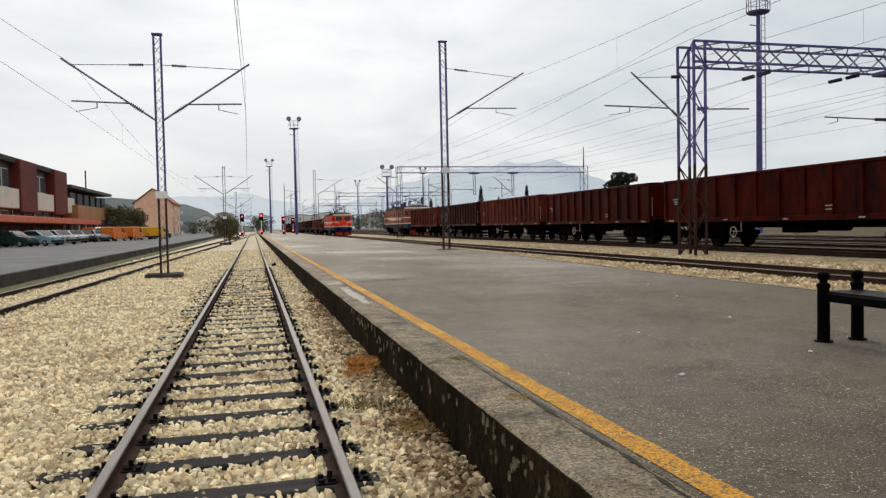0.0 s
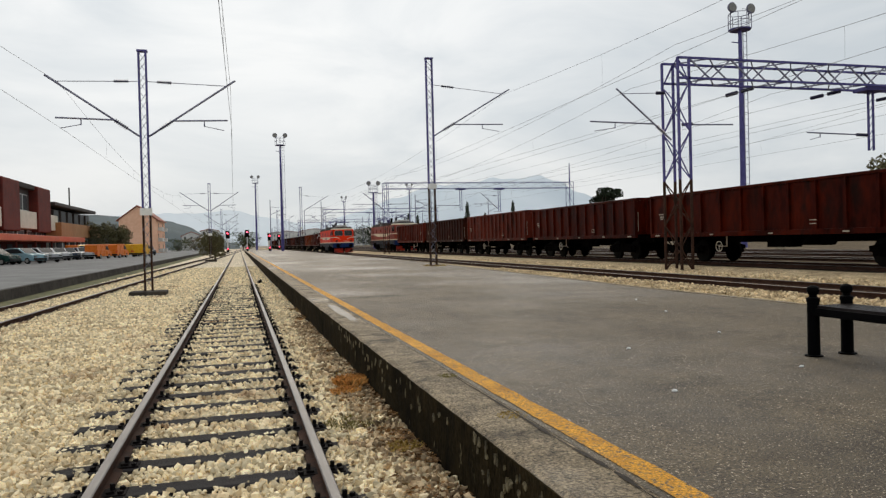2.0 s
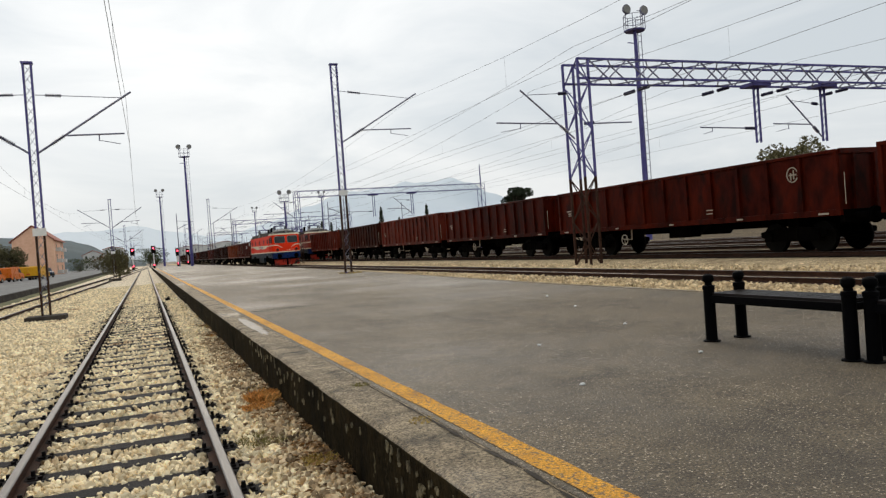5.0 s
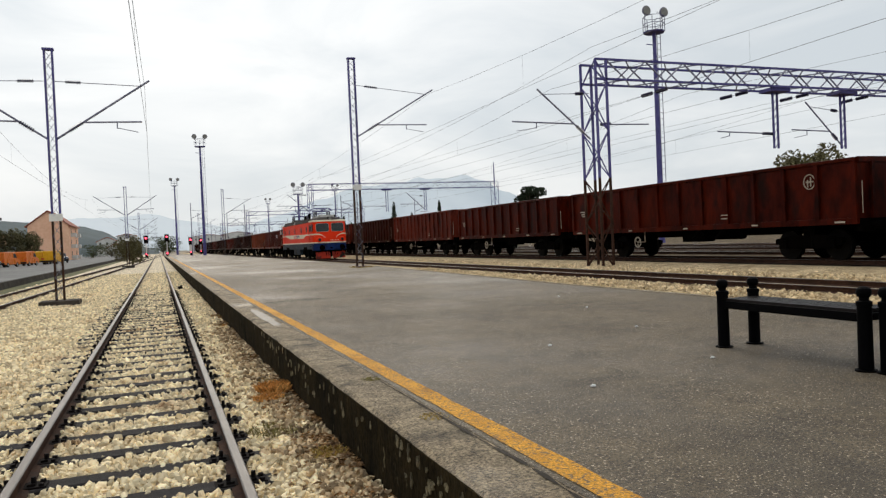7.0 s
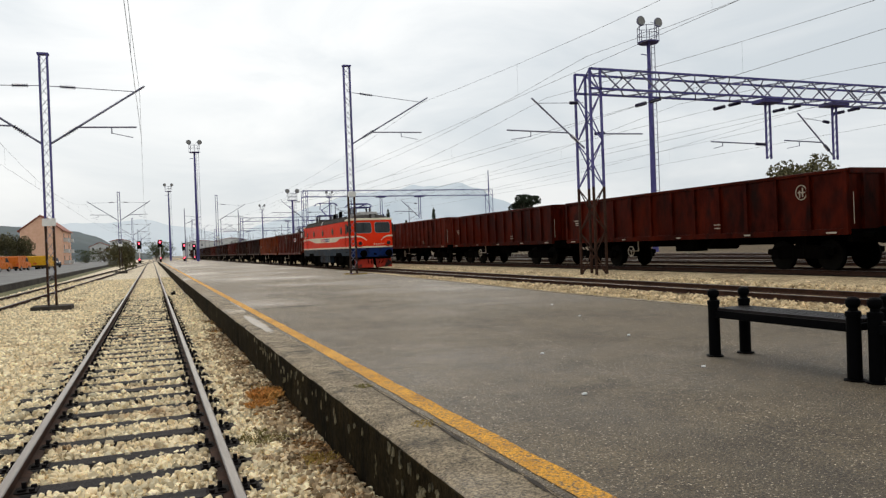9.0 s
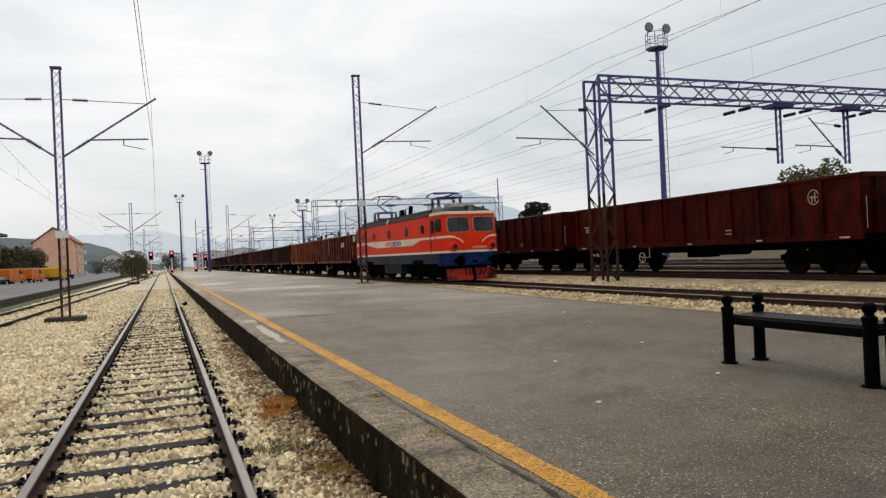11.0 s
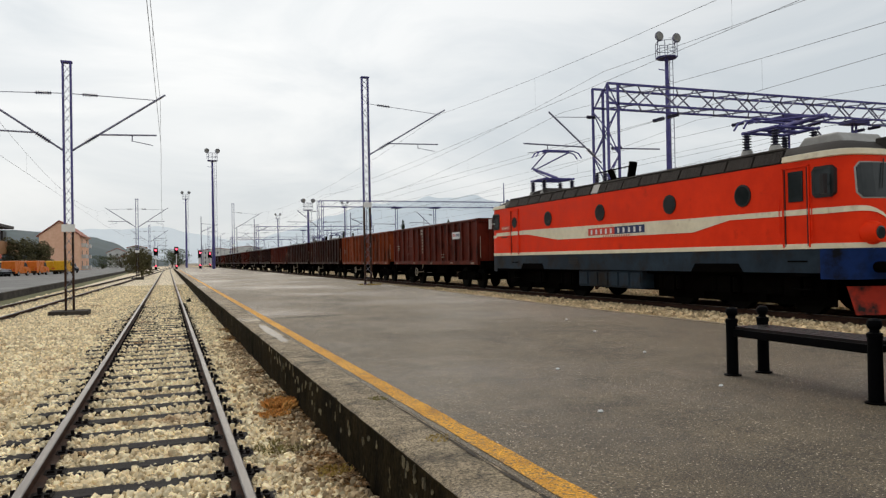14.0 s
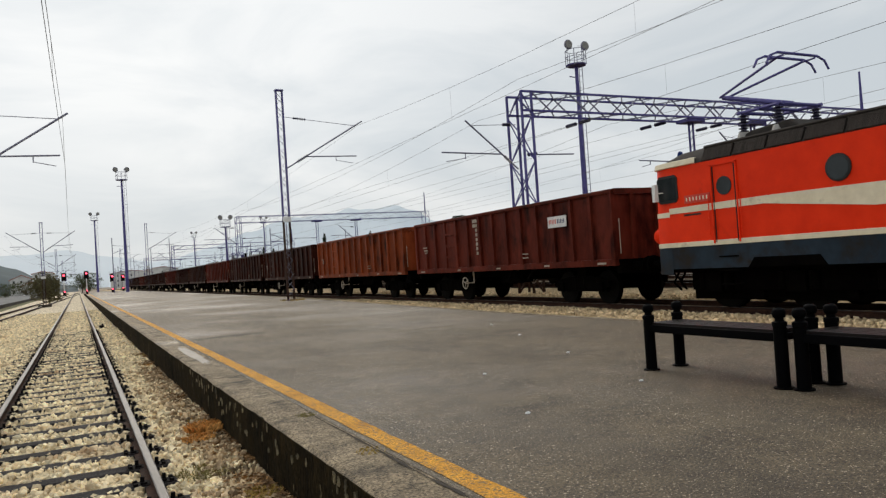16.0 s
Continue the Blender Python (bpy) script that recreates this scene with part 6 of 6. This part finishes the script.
tree("bushy_tree", pose(84.0, 78.0, 0.3), 12.0, 5.4, "leaf_dry", "broad olive-brown tree behind the wagons", "round", 7000, 3, 0.2)
tree("umbrella_pine", pose(69.0, 130.0, 0.3), 11.0, 3.2, "leaf_dark", "dark umbrella pine beyond the yard", "umbrella", 2600, 4)
for k, (x, y, h, w) in enumerate(((63, 200, 12.4, 1.7), (76.8, 200, 12.6, 1.6), (67, 215, 8.5, 3), (70, 205, 9.5, 1.5), (55, 240, 9, 1.2), (46, 190, 8.6, 1.3), (43.5, 190, 9.0, 1.2), (58, 230, 8.0, 1.5), (84, 210, 8.5, 1.5))):
    tree("cypress", pose(x, y, 0.3), h, w, "leaf_dark", "slender dark cypress beyond the yard", "cypress", 900, 20 + k)
for k, (x, y, h, w, lf) in enumerate(((-24.8, 150, 7.2, 3.4, "leaf_dry"), (-21.6, 152, 6.4, 2.8, "leaf_dry"), (-2.8, 98, 4.0, 2.2, "leaf_dry"), (-14, 262, 5.0, 6.0, "leaf_dry"), (-19, 255, 4.6, 5.0, "leaf"), (-12, 380, 5.0, 9.0, "leaf_dry"),
                                      (2.0, 330, 8.0, 6.2, "leaf"), (4.6, 334, 6.4, 5.6, "leaf"), (68, 222, 8.5, 5, "leaf"), (74, 226, 8, 5, "leaf_dry"), (60, 230, 7, 6, "leaf_dark"), (50, 240, 7, 7, "leaf"), (44, 250, 8, 7, "leaf_dark"), (36, 260, 7, 7, "leaf"), (30, 280, 7, 7, "leaf_dark"),
                                      (88, 230, 7, 6, "leaf"), (100, 225, 7.5, 6, "leaf_dark"))):
    tree("bushy_tree", pose(x, y, 0.2), h, w, lf, "bushy olive-brown tree at the edge of the yard" if x > 0 else "bushy olive-brown tree by the forecourt", "round", 7000 if y < 160 else 3600, 40 + k, 0.1)


# ---- distance ----
def ridge(name, dist, profile, mats, label, depth=250):
    """A line of hills at one distance; profile: rows of bearing and elevation in degrees."""
    r = random.Random(len(profile) * 7 + int(dist))
    s = Shape()
    cols = []
    for (a0, e0), (a1, e1) in zip(profile, profile[1:]):
        n = max(2, int((a1 - a0) / 0.35))
        for k in range(n):
            u = k / n
            uu = u * u * (3 - 2 * u)
            cols.append((a0 + (a1 - a0) * u, e0 + (e1 - e0) * uu))
    rows = 6
    for a, e in cols:
        wob = e * 0.05 * noise.noise(Vector((a * 0.9, dist * 0.01, 0))) + e * (0.03 if dist < 1000 else 0.008) * noise.noise(Vector((a * 4.1, dist * 0.01, 3)))
        for j in range(rows):
            u = j / (rows - 1)
            d = dist + depth * (u - 1) + depth * 0.10 * noise.noise(Vector((a * 0.5, u * 2, dist)))
            h = (math.tan(radians(e)) * dist + math.tan(radians(wob)) * dist) * (u ** 0.75)
            s.v.append((d * math.sin(radians(a)), d * math.cos(radians(a)), h - (4 if j == 0 else 0) + 1.7 * u))
    s.f = [[i * rows + j, (i + 1) * rows + j, (i + 1) * rows + j + 1, i * rows + j + 1] for i in range(len(cols) - 1) for j in range(rows - 1)]
    s.mi = [0] * len(s.f)
    return tagged(part(name, s, mats, smooth=True), label, "hills", kind="structure")


hill = material("wooded_hillside", (0.036, 0.056, 0.064), (0.085, 0.112, 0.122), 0.95, scale=0.05, bump=0.6, bump_scale=0.2)
# the air's haze is painted into both mountain colours, paler with distance
haze_tint = material("haze_painted_mountain", (0.50, 0.57, 0.63), (0.60, 0.66, 0.71), 1.0, scale=0.004, bump=0)
pale_haze_tint = material("pale_haze_painted_mountain", (0.56, 0.62, 0.67), (0.63, 0.68, 0.72), 1.0, scale=0.004, bump=0)
ridge("wooded_hill", 900, [(-60, 2.0), (-30, 3.4), (-16, 3.0), (-9.7, 2.45), (-7, 2.15), (-5, 1.95), (-3.6, 1.55), (-2.4, 0.95), (-1.2, 0.35), (0.5, 0.1)], hill, "dark wooded hill behind the forecourt")
ridge("mountain", 2600, [(2, 0.6), (6, 1.6), (9, 2.4), (11.6, 3.3), (14.2, 4.1), (17.0, 4.45), (19.5, 4.65), (22.9, 4.75), (24.5, 4.4), (26.0, 3.4), (28, 2.6), (34, 2.0), (45, 1.4), (70, 1.0)], haze_tint, "mountain under low cloud, blue haze painted into its colour", 700)
ridge("mountain", 3300, [(-50, 2.0), (-20, 2.6), (-8, 2.4), (-3, 2.5), (-0.6, 2.7), (2, 2.1), (5, 1.6), (9, 1.9), (16, 2.2), (30, 1.6)], pale_haze_tint, "mountain range far away, pale haze painted into its colour", 700)


# ---- loose ballast stones ----
def stones(name, zones, mats, label, seed):
    """Many small angular stones, in one mesh."""
    g = np.random.default_rng(seed)
    phi = (1 + 5 ** 0.5) / 2
    ico = np.array([(-1, phi, 0), (1, phi, 0), (-1, -phi, 0), (1, -phi, 0), (0, -1, phi), (0, 1, phi), (0, -1, -phi), (0, 1, -phi), (phi, 0, -1), (phi, 0, 1), (-phi, 0, -1), (-phi, 0, 1)]) / 1.9
    tri = np.array([(0, 11, 5), (0, 5, 1), (0, 1, 7), (0, 7, 10), (0, 10, 11), (1, 5, 9), (5, 11, 4), (11, 10, 2), (10, 7, 6), (7, 1, 8), (3, 9, 4), (3, 4, 2), (3, 2, 6), (3, 6, 8), (3, 8, 9), (4, 9, 5), (2, 4, 11), (6, 2, 10), (8, 6, 7), (9, 8, 1)])
    places = []
    for x0, x1, y0, y1, gap, size, z, sleepers in zones:
        nx, ny = int((x1 - x0) / gap), int((y1 - y0) / gap)
        gx, gy = np.meshgrid(np.arange(nx), np.arange(ny))
        px = x0 + (gx + g.uniform(0, 1, gx.shape)) * gap
        py = y0 + (gy + g.uniform(0, 1, gy.shape)) * gap
        px, py = px.ravel(), py.ravel()
        keep = np.ones(len(px), bool)
        if sleepers:
            off = np.abs((py - 1.50 + 0.336) % 0.672 - 0.336)
            on = (np.abs(px) < 1.28) & (off < 0.10)
            keep &= ~(on & (g.uniform(0, 1, len(px)) < np.where(px > 0.9, 0.06, np.where(px < -0.9, np.where(off < 0.06, 0.62, 0.1), np.where(off < 0.075, 0.97, 0.5)))))
            keep &= np.abs(np.abs(px) - 0.7535) > 0.085
            keep &= ~((np.abs(np.abs(px) - 0.7535) < 0.2) & (off < 0.09))
        px, py = px[keep], py[keep]
        bulge = 0.012 * np.sin(px * 3.1) * np.sin(py * 2.3)
        sz = size * g.uniform(0.55, 1.3, len(px))
        places.append(np.stack([px, py, np.full(len(px), z) + bulge + sz * 0.22, sz], 1))
    p = np.concatenate(places)
    n = len(p)
    squash = g.uniform(0.5, 1.25, (n, 1, 3)) * np.array((1, 1, 0.72))
    v = ico[None] * squash + g.normal(0, 0.19, (n, 12, 3))
    q = g.normal(0, 1, (n, 4))
    q /= np.linalg.norm(q, axis=1, keepdims=True)
    w, x, y, z = q.T
    rot = np.stack([1 - 2 * (y * y + z * z), 2 * (x * y - w * z), 2 * (x * z + w * y), 2 * (x * y + w * z), 1 - 2 * (x * x + z * z), 2 * (y * z - w * x), 2 * (x * z - w * y), 2 * (y * z + w * x), 1 - 2 * (x * x + y * y)], 1).reshape(n, 3, 3)
    v = np.einsum("nij,nkj->nki", rot, v) * p[:, None, 3:4] * 0.5 + p[:, None, :3]
    f = (tri[None] + (np.arange(n) * 12)[:, None, None]).reshape(-1)
    me = bpy.data.meshes.new(name)
    me.vertices.add(n * 12)
    me.vertices.foreach_set("co", v.astype(np.float32).ravel())
    me.loops.add(len(f))
    me.loops.foreach_set("vertex_index", f.astype(np.int32))
    me.polygons.add(n * 20)
    me.polygons.foreach_set("loop_start", np.arange(0, len(f), 3, dtype=np.int32))
    me.update(calc_edges=True)
    me.shade_flat()
    me.materials.append(mats)
    return tagged(new(name, me), label, "gravel", kind="stuff")


stones("ballast_stones", [(-5.0, 1.66, 2.8, 9.0, 0.047, 0.060, 0.010, True), (-5.2, 1.66, 9.0, 15.0, 0.064, 0.070, 0.010, True), (-6.5, 1.66, 15.0, 33.0, 0.078, 0.075, 0.005, True), (-6.5, 1.66, 33.0, 62.0, 0.13, 0.095, 0.0, True), (-5.0, 1.66, -5.0, 2.8, 0.085, 0.08, 0.008, True)], M["stone"], "loose pale limestone ballast stones between dark sleepers", 5)
stones("wall_debris", [(1.25, 1.66, 2.8, 16.0, 0.062, 0.056, 0.034, False), (0.98, 1.66, 2.8, 16.0, 0.16, 0.060, 0.030, False)], M["debris"], "brown stained ballast and dead leaves along the platform wall", 9)
stones("yard_stones", [(9.8, 13.3, 7.0, 36.0, 0.12, 0.10, 0.20, False), (15.2, 18.6, 12.0, 50.0, 0.17, 0.12, 0.26, False)], M["yard_stone"], "loose pale ballast stones beside the yard track", 6)


# ---- motion ----
def motions():
    times = [k * 0.5 for k in range(33)]
    walk(loco, [(t, pose(T2X, train_y(t), RAIL2)) for t in times])
    for w, back_by in moving_wagons:
        walk(w, [(t, pose(T2X, train_y(t) + back_by, RAIL2)) for t in times])
    for carrier, radius, step in [(loco, 0.625, 0.1)] + [(w, 0.46, 2 / 30) for w, _ in moving_wagons[:8]]:
        count = round(16 / step)
        for wheel in [c for c in carrier.children if c.name.startswith("wheelset")]:
            place = wheel.location.copy()
            walk(wheel, [(k * step, pose(*place, math.degrees((train_y(0) - train_y(k * step)) / radius))) for k in range(count + 1)])


motions()
